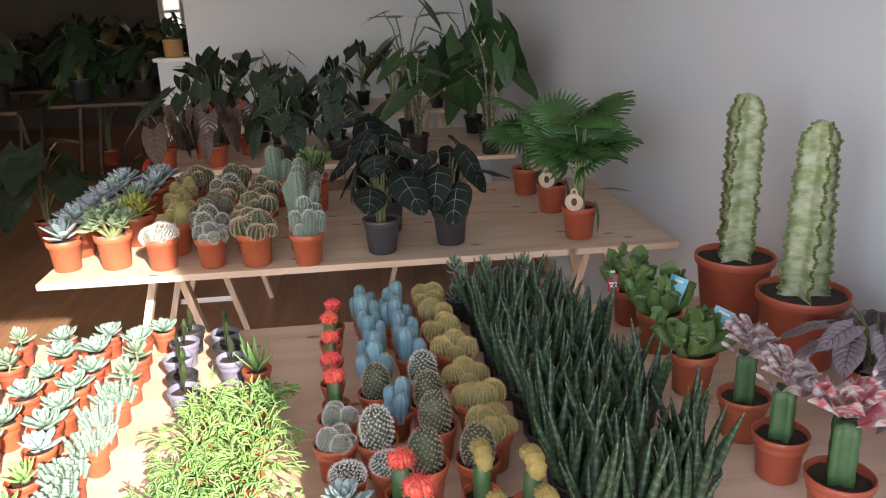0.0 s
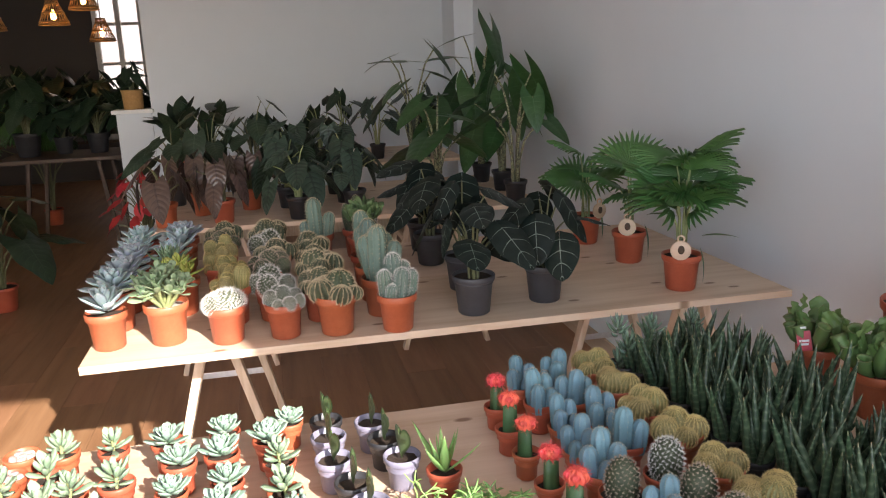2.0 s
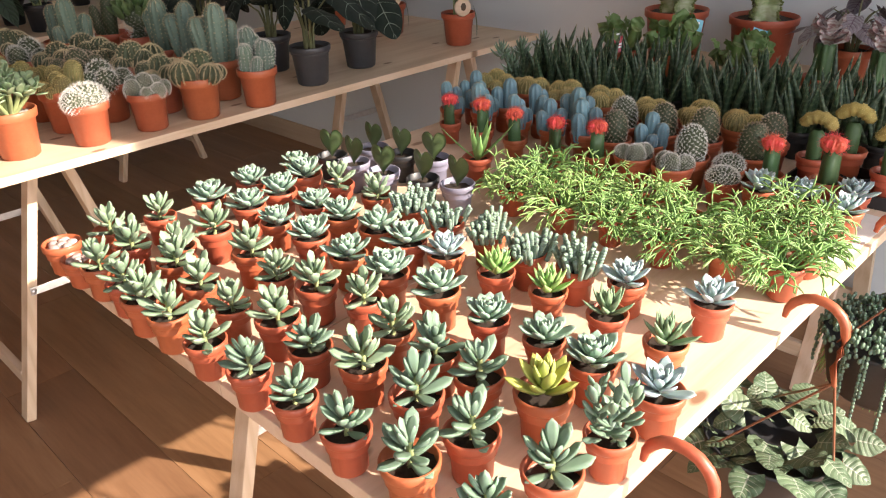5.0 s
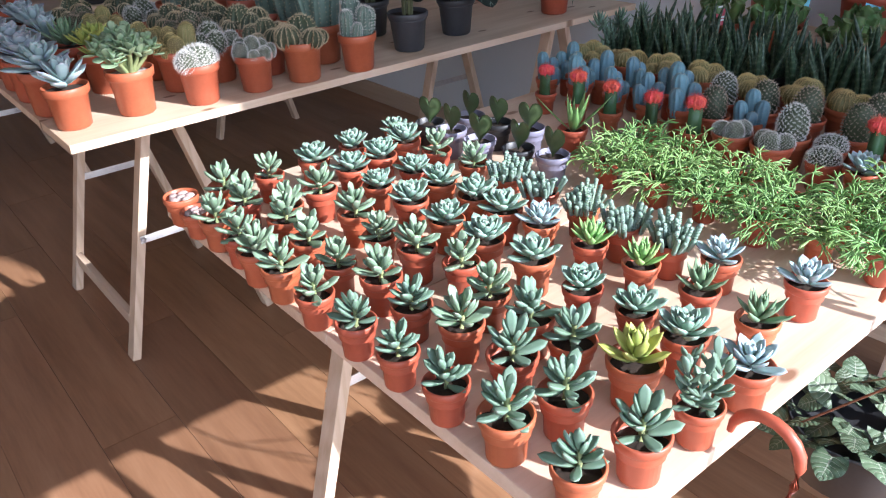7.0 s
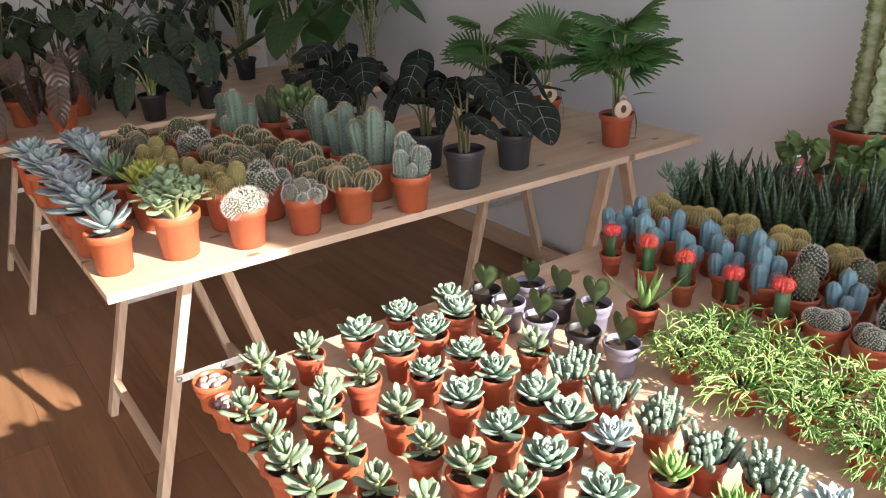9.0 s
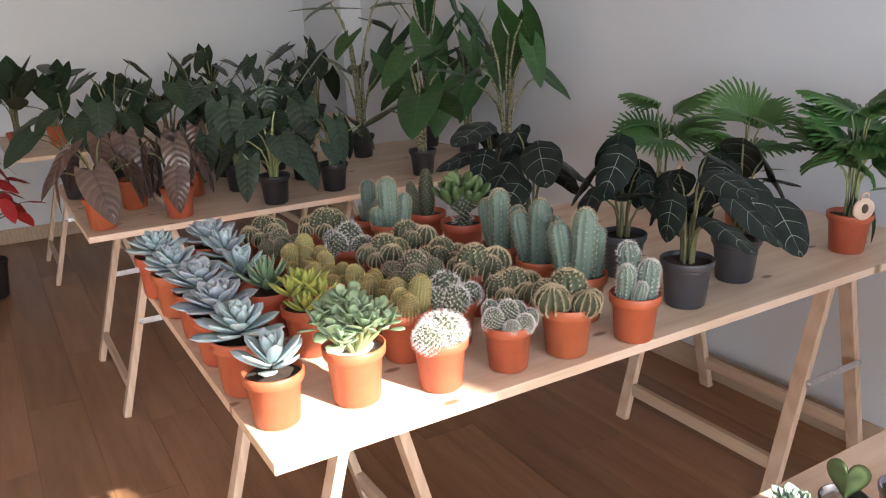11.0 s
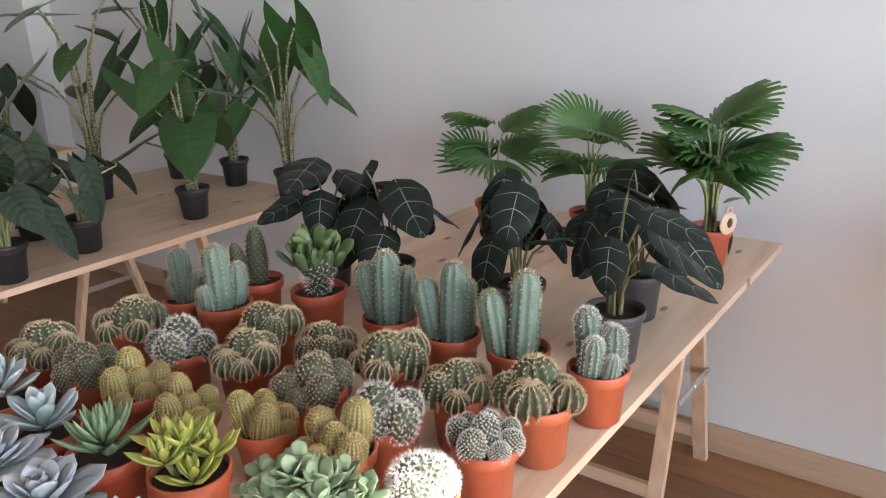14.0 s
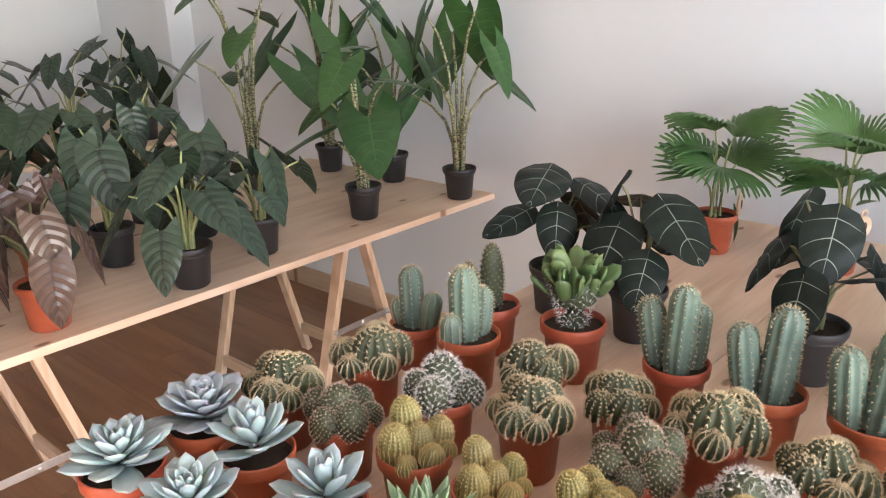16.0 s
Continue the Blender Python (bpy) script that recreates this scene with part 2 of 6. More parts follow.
def banded(name):
    """Rod leaf: dark green with broken grey-green cross bands and a pale dry point."""
    m, nt, p = nodes_of(name)
    tc = nt.nodes.new("ShaderNodeTexCoord")
    sep = nt.nodes.new("ShaderNodeSeparateXYZ")
    nt.links.new(tc.outputs["UV"], sep.inputs[0])
    n = noisen(nt, coords(nt, "Object", (60, 60, 14)), 1.0, 3.0)
    w = mathn(nt, "PINGPONG", mathn(nt, "MULTIPLY_ADD", n, 2.2), 0.5)
    w.node.inputs[0].links[0].from_node.inputs[2].default_value = 0.0
    s = mathn(nt, "ADD", mathn(nt, "MULTIPLY", sep.outputs[0], 9.0), mathn(nt, "MULTIPLY", n, 1.6))
    t = mathn(nt, "PINGPONG", s, 0.5)
    r = ramp(nt, t, [(0.06, (0.085, 0.12, 0.07)), (0.18, (0.036, 0.068, 0.032)), (0.45, (0.024, 0.05, 0.024))])
    tip = ramp(nt, sep.outputs[0], [(0.9, (0, 0, 0)), (1.0, (1, 1, 1))])
    col = mixc(nt, tip.outputs[0], r.outputs[0], (0.32, 0.27, 0.16))
    nt.links.new(vary(nt, col, 0.5, 0.03), p.inputs["Base Color"])
    p.inputs["Roughness"].default_value = 0.45
    bump(nt, p, n, 0.2, 0.001)
    return m


def mottled(name, a, b, scale=120.0, soft=0.03):
    m, nt, p = nodes_of(name)
    n = noisen(nt, coords(nt, "Object", (1, 1, 2.2)), scale, 2.0)
    r = ramp(nt, n, [(0.5 - soft, a), (0.5 + soft, b)])
    nt.links.new(r.outputs[0], p.inputs["Base Color"])
    p.inputs["Roughness"].default_value = 0.5
    return m


def glow(name, color, strength):
    m, nt, p = nodes_of(name)
    p.inputs["Base Color"].default_value = (*color, 1)
    p.inputs["Emission Color"].default_value = (*color, 1)
    p.inputs["Emission Strength"].default_value = strength
    return m


M_WALL = plaster("white_plaster", (0.68, 0.725, 0.76))
M_CEIL = plaster("ceiling_paint", (0.62, 0.62, 0.62))
# near-black grey: the back room's dimness is put into its wall colour
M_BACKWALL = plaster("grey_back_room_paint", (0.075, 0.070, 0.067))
# one even, nearly black colour for the back room ceiling
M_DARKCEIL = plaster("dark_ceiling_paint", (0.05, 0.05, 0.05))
M_FLOOR = laminate("laminate_floor")
M_GAP = plain("floor_joint", (0.12, 0.055, 0.028), (0.15, 0.07, 0.036), 0.8, 8.0)
M_PAVE = plain("pavement", (0.045, 0.043, 0.040), (0.075, 0.071, 0.066), 0.9, 6.0, 0.2, 0.5)
M_TOP = pine("pine_board", 1.0, 0)
M_LEG = pine("pine_leg", 0.95, 2)
M_RAIL = pine("pine_rail", 0.95, 1)
# own colour of the slice cores; on the far tables it paints in dimness
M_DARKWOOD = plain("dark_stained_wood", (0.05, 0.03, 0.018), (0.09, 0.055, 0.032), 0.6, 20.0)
M_SKIRT = pine("skirting_wood", 0.72, 1)
M_TERRA = plain("terracotta_plastic", (0.34, 0.076, 0.033), (0.44, 0.112, 0.053), 0.42, 22.0, 0.22, 0.12, 0.0, 0.012)
M_BLACKPOT = plain("black_plastic", (0.018, 0.018, 0.02), (0.032, 0.032, 0.035), 0.45, 22.0, 0.3, 0.12)
M_GREYPOT = plain("grey_plastic", (0.045, 0.045, 0.05), (0.065, 0.065, 0.072), 0.45, 22.0, 0.3, 0.12)
M_LILAC = plain("lilac_plastic", (0.17, 0.16, 0.22), (0.25, 0.24, 0.31), 0.4, 22.0, 0.3, 0.12)
M_SOIL = plain("potting_soil", (0.012, 0.008, 0.005), (0.055, 0.035, 0.022), 0.95, 120.0, 0.3, 1.0)
M_GRAVEL = plain("pale_gravel", (0.22, 0.19, 0.16), (0.55, 0.5, 0.45), 0.9, 160.0, 0.3, 1.0)
M_METAL = plain("zinc_brace", (0.55, 0.55, 0.56), (0.72, 0.72, 0.73), 0.35, 60.0, 0.1, 0.1, 0.9)
M_STEM = plain("pale_stem", (0.20, 0.26, 0.10), (0.34, 0.36, 0.17), 0.5, 60.0, 0.3, 0.2, 0.0, 0.03)
M_STEMDK = plain("dark_stem", (0.09, 0.10, 0.045), (0.17, 0.17, 0.08), 0.5, 60.0, 0.3, 0.2)
M_CARD = plain("paper_label", (0.72, 0.72, 0.70), (0.82, 0.82, 0.80), 0.5, 60.0, 0.05, 0.0)
M_BLUECARD = plain("blue_print", (0.10, 0.38, 0.50), (0.20, 0.52, 0.62), 0.35, 60.0, 0.1, 0.0)
M_REDCARD = plain("red_print", (0.45, 0.02, 0.05), (0.55, 0.05, 0.08), 0.4, 60.0, 0.1, 0.0)
S_K = succulent("grey_paddle_leaf", (0.14, 0.19, 0.10), (0.165, 0.235, 0.15), (0.33, 0.33, 0.25))
S_KD = succulent("dark_paddle_leaf", (0.10, 0.14, 0.09), (0.12, 0.19, 0.13), (0.22, 0.25, 0.20))
S_E = succulent("bluegreen_rosette_leaf", (0.20, 0.27, 0.16), (0.195, 0.29, 0.225), (0.36, 0.33, 0.29))
S_EB = succulent("blue_rosette_leaf", (0.29, 0.37, 0.34), (0.295, 0.385, 0.395), (0.50, 0.42, 0.46))
S_EG = succulent("grey_lilac_rosette_leaf", (0.26, 0.31, 0.30), (0.285, 0.335, 0.365), (0.48, 0.41, 0.45))
S_G = succulent("green_rosette_leaf", (0.24, 0.36, 0.10), (0.19, 0.34, 0.10), (0.35, 0.36, 0.16))
S_GD = succulent("dull_green_leaf", (0.13, 0.20, 0.10), (0.14, 0.22, 0.12), (0.28, 0.27, 0.18))
S_Y = succulent("yellow_green_leaf", (0.26, 0.32, 0.06), (0.32, 0.35, 0.07), (0.44, 0.32, 0.10))
S_CR = succulent("jade_leaf", (0.18, 0.25, 0.13), (0.215, 0.30, 0.17), (0.36, 0.38, 0.26))
S_BEAD = succulent("bead_leaf", (0.14, 0.20, 0.13), (0.19, 0.27, 0.21), (0.30, 0.34, 0.27))
S_CURL = succulent("pitcher_skin", (0.10, 0.17, 0.04), (0.085, 0.15, 0.038), (0.16, 0.11, 0.055))
S_RHIP = succulent("mistletoe_stem", (0.09, 0.17, 0.045), (0.16, 0.28, 0.075), (0.38, 0.45, 0.17), 0.5, 0.2, 0.02)
S_HOYA = succulent("heart_leaf", (0.045, 0.078, 0.024), (0.055, 0.092, 0.028), (0.11, 0.13, 0.06), 0.45)
S_ROD = banded("rod_leaf")
C_GREEN = plain("cactus_green", (0.040, 0.056, 0.026), (0.070, 0.085, 0.044), 0.6, 60.0, 0.3, 0.3, 0.0, 0.03)
C_STALK = plain("cactus_stalk", (0.04, 0.092, 0.034), (0.07, 0.145, 0.052), 0.5, 60.0, 0.3, 0.3, 0.0, 0.02)
C_BLUE = plain("cactus_blue", (0.10, 0.20, 0.25), (0.18, 0.31, 0.37), 0.6, 60.0, 0.25, 0.3, 0.0, 0.02)
C_COL = plain("column_cactus_skin", (0.085, 0.135, 0.105), (0.15, 0.21, 0.17), 0.6, 60.0, 0.3, 0.3, 0.0, 0.03)
C_YEL = plain("cactus_yellow_green", (0.17, 0.155, 0.055), (0.25, 0.22, 0.085), 0.6, 60.0, 0.3, 0.3, 0.0, 0.03)
C_RED = plain("cactus_red", (0.68, 0.06, 0.045), (0.82, 0.13, 0.10), 0.5, 90.0, 0.3, 0.3, 0.0, 0.02)
C_TAN = plain("cactus_tan_crest", (0.26, 0.19, 0.05), (0.38, 0.29, 0.09), 0.8, 120.0, 0.3, 0.6)
C_STONE = plain("stone_plant", (0.36, 0.24, 0.22), (0.58, 0.45, 0.42), 0.6, 120.0, 0.4, 0.5, 0.0, 0.03)
SP_WHITE = plain("white_spines", (0.62, 0.60, 0.55), (0.80, 0.78, 0.74), 0.6, 60.0, 0.2, 0.0)
SP_TAN = plain("tan_spines", (0.50, 0.40, 0.24), (0.68, 0.57, 0.39), 0.6, 60.0, 0.3, 0.0)
SP_GOLD = plain("golden_spines", (0.52, 0.39, 0.14), (0.68, 0.55, 0.27), 0.6, 60.0, 0.3, 0.0)
SP_BROWN = plain("brown_spines", (0.34, 0.25, 0.18), (0.52, 0.43, 0.35), 0.6, 60.0, 0.3, 0.0)
V_BLACK = veined("black_velvet_leaf", (0.007, 0.012, 0.010), (0.013, 0.021, 0.017), (0.24, 0.29, 0.25), 3.4, 0.030, 0.5, 0.3, 0.22)
V_ZEB = veined("arrow_leaf", (0.020, 0.060, 0.016), (0.035, 0.090, 0.026), (0.06, 0.12, 0.05), 7.0, 0.05, 0.35, 0.35)
V_DRAGON = veined("dragon_scale_leaf", (0.022, 0.042, 0.026), (0.040, 0.068, 0.044), (0.009, 0.016, 0.011), 7.0, 0.12, 0.4, 0.9)
V_CUPREA = veined("copper_leaf", (0.065, 0.043, 0.034), (0.105, 0.070, 0.056), (0.045, 0.028, 0.026), 7.0, 0.10, 0.28, 1.0)
V_DARK = veined("dark_green_leaf", (0.012, 0.026, 0.013), (0.024, 0.045, 0.022), (0.05, 0.075, 0.045), 8.0, 0.05, 0.35, 0.4)
V_PEP = veined("silver_purple_leaf", (0.13, 0.11, 0.125), (0.28, 0.24, 0.27), (0.07, 0.025, 0.05), 7.0, 0.10, 0.4, 0.6)
V_SAX = veined("marbled_round_leaf", (0.06, 0.10, 0.055), (0.14, 0.19, 0.11), (0.32, 0.34, 0.27), 6.0, 0.07, 0.5, 0.4)
M_PALM = plain("palm_leaf", (0.040, 0.110, 0.028), (0.070, 0.165, 0.045), 0.4, 40.0, 0.35, 0.2, 0.0, 0.03)
M_MOTTLE = mottled("mottled_petiole", (0.33, 0.34, 0.18), (0.05, 0.04, 0.025))
M_EUPH = mottled("variegated_spurge", (0.40, 0.42, 0.28), (0.21, 0.265, 0.11), 26.0, 0.12)
M_EUPHEDGE = plain("spurge_wing_edge", (0.09, 0.12, 0.035), (0.18, 0.21, 0.06), 0.6, 60.0, 0.2, 0.3)
M_CREST = mottled("pink_white_crest", (0.50, 0.46, 0.45), (0.27, 0.15, 0.15), 60.0, 0.08)
M_CRESTR = mottled("red_white_crest", (0.56, 0.50, 0.48), (0.42, 0.09, 0.11), 50.0, 0.08)
M_RATTAN = plain("rattan", (0.30, 0.16, 0.06), (0.45, 0.26, 0.10), 0.7, 60.0, 0.3, 0.5)
C_PAD = plain("leaf_cactus_pad", (0.055, 0.10, 0.035), (0.11, 0.17, 0.06), 0.5, 70.0, 0.4, 0.4, 0.0, 0.03)
M_BULB = glow("warm_bulb", (1.0, 0.50, 0.15), 7.0)
M_DAY = glow("far_daylight", (0.95, 0.85, 0.78), 0.35)
M_CORD = plain("brown_cord", (0.16, 0.06, 0.03), (0.28, 0.11, 0.06), 0.5, 60.0, 0.2, 0.1)


# ---- the room ----
XR, YB, YF, XL, H = 1.004, 7.0, -0.75, -5.2, 3.1
TOP = 0.75
SKEW = -1.9                                         # the room and its tables stand a little askew
ROOM = Matrix.Translation((XR, 2.16, 0)) @ pose(0, 0, 0, 0, 0, SKEW) @ Matrix.Translation((-XR, -2.16, 0))


def structure(name, bm, mat, label="", smooth=False):
    ob = part(name, bm, mat, None)
    ob.matrix_basis = ROOM
    return tagged(ob, label, "", "", "structure")


structure("wall_east", box_bm(XR, XR + 0.2, YF - 0.2, 11.7, -0.1, H), M_WALL, "white painted plaster wall beside the tables")
structure("wall_back", box_bm(-1.375, XR, YB, YB + 0.16, 0, H), M_WALL, "white plaster wall behind the plant tables")
structure("corner_pillar", box_bm(XR - 0.143, XR, 5.99, 6.11, 0, H, 0.004), M_WALL, "white boxed-in pipe on the wall")
structure("wall_west_back", box_bm(XL - 0.2, XL, YB, 11.7, -0.1, H), M_BACKWALL, "wall of the back room with its dimness in the colour")
structure("wall_west", box_bm(XL - 0.2, XL, YF - 0.2, YB, -0.1, H), M_WALL, "pale plaster wall of the far side")
structure("ceiling", box_bm(XL, XR, YF, YB, H, H + 0.15), M_CEIL, "white ceiling")
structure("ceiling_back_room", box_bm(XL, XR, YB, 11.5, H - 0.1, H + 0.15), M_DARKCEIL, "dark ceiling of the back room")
# street front: a glazed opening from the floor to a lintel, solid to its right
WX0, WX1, WZ1 = -4.2, 0.675, 2.715
structure("wall_front", box_bm(WX1, XR, YF - 0.2, YF, 0, H), M_WALL, "white wall beside the shop window")
structure("wall_front_west", box_bm(XL, WX0, YF - 0.2, YF, 0, H), M_WALL, "white wall beside the shop window")
structure("lintel", box_bm(WX0, WX1, YF - 0.2, YF, WZ1, H), M_WALL, "white lintel over the shop window")
win = thing("window_1", "tall glazed shop front with white frame", "window", m=ROOM, kind="structure")
for x in (WX0 + 0.03, -2.35, WX1 - 0.03):
    part("window_frame", box_bm(x - 0.03, x + 0.03, YF - 0.13, YF - 0.07, 0, WZ1, 0.004), M_CARD, win)
structure("wall_far", box_bm(XL, -2.59, 11.5, 11.7, 0, H), M_BACKWALL, "grey far wall of the back room, coloured dark for its dimness")
structure("wall_far_east", box_bm(-1.97, XR, 11.5, 11.7, 0, H), M_BACKWALL, "grey far wall of the back room, coloured dark for its dimness")
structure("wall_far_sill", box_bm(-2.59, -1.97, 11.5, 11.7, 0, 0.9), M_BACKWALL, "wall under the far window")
structure("backdrop", box_bm(-3.4, -0.9, 12.4, 12.45, 0.2, 3.6), M_DAY, "bright street beyond the far window")
w2 = thing("window_2", "far window with pale frame and glazing bars", "window", m=ROOM, kind="structure")
for x in (-2.56, -2.28, -2.00):
    part("window_frame", box_bm(x - 0.03, x + 0.03, 11.53, 11.6, 0.9, H), M_CARD, w2)
for z in (0.93, 1.5, 2.0):
    part("glazing_bar", box_bm(-2.53, -2.03, 11.545, 11.585, z - 0.02, z + 0.02), M_CARD, w2)
structure("half_wall", box_bm(-1.64, -1.375, YB - 0.02, YB + 0.16, 0, 1.085), M_WALL, "low white wall end beside the passage")
structure("half_wall_cap", box_bm(-1.67, -1.355, YB - 0.05, YB + 0.2, 1.085, 1.115, 0.004), M_CARD, "white cap on the low wall")
structure("baseboard", box_bm(XR - 0.014, XR, YF, 5.99, 0, 0.098, 0.004), M_SKIRT, "honey-brown wooden baseboard")
structure("baseboard_back", box_bm(-1.375, XR, YB - 0.014, YB, 0, 0.098, 0.004), M_SKIRT, "honey-brown wooden baseboard")
structure("ground_outside", box_bm(-30, 30, -60, YF - 0.2, -0.14, -0.1), M_PAVE, "dark pavement outside the window")


def trestle(x, y, half):
    """Folding pine trestle: two leaning frames meeting under the top, low rails, zinc braces."""
    t = thing("trestle", "folding raw pine trestle with zinc brace", "trestle", "trestles under the plant tables", pose(x, y, 0, 0, 0, SKEW))
    z = TOP - 0.022
    y0, y1 = -half, half
    for s in (-1, 1):
        for v in (y0, y1):
            part("leg", bar_bm((s * 0.215, v, 0.0), (s * 0.022, v, z), 0.042, 0.024), M_LEG, t)
        xs = s * (0.215 - 0.193 * 0.15)
        part("low_rail", bar_bm((xs, y0 + 0.0215, 0.11), (xs, y1 - 0.0215, 0.11), 0.042, 0.02, side=(0, 0, 1)), M_RAIL, t)
        xs = s * 0.030
        part("head_rail", bar_bm((xs, y0 + 0.0215, z - 0.03), (xs, y1 - 0.0215, z - 0.03), 0.05, 0.02, side=(0, 0, 1)), M_RAIL, t)
    for v in (y0 - 0.026, y1 + 0.026):
        brace = part("brace", bar_bm((-0.125, v, 0.36), (0.125, v, 0.36), 0.003, 0.022, 0.001), M_METAL, t)
        for px in (-0.118, 0.0, 0.118):
            rv = lathe([(0.0, -0.003), (0.007, -0.003), (0.008, 0.0), (0.007, 0.003), (0.0, 0.004)], 10)
            put("rivet", mesh_of("rivet", *rv, M_METAL), brace, pose(px, v + (0.003 if v > 0 else -0.003), 0.36, 90, 0, 0))
    return t


def tabletop(x, y, length, depth, seam, label):
    """Glued pine boards lying on trestles; (x, y) is the middle of the front edge, seam the depth of the joint."""
    t = thing("tabletop", label, "table", "trestle tables", pose(x, y, TOP, 0, 0, SKEW))
    for a, b in ((0, seam), (seam, depth)):
        part("board", box_bm(-length / 2, length / 2, a + 0.0008, b - 0.0008, -0.02, 0, 0.0015), M_TOP, t)
    return t


tabletop(0.005, 0.882, 1.95, 0.975, 0.45, "long raw pine table top crowded with small succulents and cacti")
tabletop(-0.008, 2.302, 1.895, 0.98, 0.48, "raw pine table top with cacti and dark alocasias")
tabletop(-0.075, 3.866, 1.76, 0.98, 0.49, "raw pine table top with leafy alocasias")
tabletop(-0.040, 5.680, 1.97, 0.98, 0.49, "raw pine table top against the back wall")
for x, y, half in ((-0.665, 1.395, 0.27), (0.758, 1.372, 0.27), (-0.648, 2.877, 0.263), (0.745, 2.750, 0.295), (-0.675, 4.420, 0.29), (0.390, 4.390, 0.285), (-0.665, 6.20, 0.27), (0.758, 6.15, 0.27)):
    trestle(x, y, half)


# ---- pots and plants ----
RNG = random.Random(7)
GOLD = 2.399963


def pot_meshes(name, top, base, h, mat, soil=M_SOIL, lip=0.012):
    t = 0.0022 if top < 0.05 else 0.003
    out = lathe([(0.0, 0.001), (base - 0.004, 0.0), (base, 0.004), (top - 0.004 - (top - base) * lip / h, h - lip - 0.004), (top - 0.0015, h - lip), (top, h - lip + 0.002), (top + 0.001, h - 0.002), (top - 0.0008, h), (top - t, h - 0.001), (top - t - 0.001, h - 0.022)], 26)
    s = Soup()
    n, r0 = 14, top - t - 0.0008
    s.add([(0, 0, h - 0.009)], [])
    for k, rr in ((1, 0.5), (2, 1.0)):
        for a in range(n):
            an = 2 * math.pi * a / n
            s.v.append((r0 * rr * math.cos(an), r0 * rr * math.sin(an), h - 0.012 + RNG.uniform(-0.003, 0.003)))
            s.uv.append((0.5, 0.5))
    for a in range(n):
        b = (a + 1) % n
        s.f += [(0, 1 + a, 1 + b), (1 + a, 1 + n + a, 1 + n + b, 1 + b)]
    return mesh_of("pot", *out, mat), s.mesh("soil", soil), h


POT_S = pot_meshes("s", 0.0270, 0.0198, 0.055, M_TERRA)
POT_SS = pot_meshes("ss", 0.0275, 0.020, 0.050, M_TERRA, M_GRAVEL)
POT_M = pot_meshes("m", 0.0420, 0.031, 0.078, M_TERRA)
POT_L = pot_meshes("l", 0.0520, 0.039, 0.099, M_TERRA, lip=0.020)
POT_LG = pot_meshes("lg", 0.0545, 0.041, 0.106, M_TERRA, M_GRAVEL, lip=0.020)
POT_XL = pot_meshes("xl", 0.0880, 0.066, 0.155, M_TERRA, lip=0.020)
POT_GREY = pot_meshes("g", 0.0580, 0.043, 0.108, M_GREYPOT, lip=0.016)
POT_BLK = pot_meshes("b", 0.0560, 0.041, 0.105, M_BLACKPOT, lip=0.016)
POT_BS = pot_meshes("bs", 0.0290, 0.021, 0.056, M_BLACKPOT)
POT_LIL = pot_meshes("li", 0.0300, 0.022, 0.058, M_LILAC)
POT_PALM = pot_meshes("p", 0.0560, 0.042, 0.105, M_TERRA, lip=0.018)


def potted(name, label, pot, category="potted plant", group=""):
    t = thing(name, label, category, group)
    put("pot", pot[0], t, Matrix())
    put("soil", pot[1], t, Matrix())
    return t


def spread(proto, places, z=TOP, turn=True, smin=0.92, smax=1.08):
    """First place takes the prototype itself, the others copies."""
    done = False
    protos = proto if isinstance(proto, list) else [proto]
    used = set()
    for i, (x, y) in enumerate(places):
        p = protos[i % len(protos)]
        s = RNG.uniform(smin, smax)
        m = pose(x, y, z, 0, 0, RNG.uniform(0, 360) if turn else 0)
        if p.name in used:
            c = copy_thing(p, m)
        else:
            c = p
            used.add(p.name)
            c.matrix_basis = m
        c.scale = (s, s, s)


def fat_leaf(name, L, W, T, mat, widest=0.65, base=0.35, curl=0.25, point=0.5, n=7, m=7):
    """A thick leaf growing along +x, rounded or pointed, curving up."""
    s = Soup()
    verts, uvs, faces = [], [], []
    for i in range(n):
        u = i / (n - 1)
        if u < widest:
            w = base + (1 - base) * math.sin(0.5 * math.pi * u / widest)
        else:
            q = (u - widest) / (1 - widest)
            w = (1 - q ** (2.4 - 1.4 * point)) ** (0.5 + 0.5 * point)
        w = max(w, 0.02)
        for k in range(m):
            a = 2 * math.pi * k / m
            up = math.sin(a)
            zz = (0.35 if up > 0 else 1.0) * up * T * (0.45 + 0.55 * w) * (1 if 0 < i < n - 1 else 0.2)
            verts.append((u * L, W * w * math.cos(a) * 0.5, zz + curl * L * u * u + abs(math.cos(a)) * w * W * 0.12))
            uvs.append((u, k / m))
    for i in range(n - 1):
        for k in range(m):
            k2 = (k + 1) % m
            faces.append((i * m + k, (i + 1) * m + k, (i + 1) * m + k2, i * m + k2))
    faces.append(tuple(range(m)))
    faces.append(tuple((n - 1) * m + k for k in reversed(range(m))))
    return mesh_of(name, verts, faces, mat, uvs)


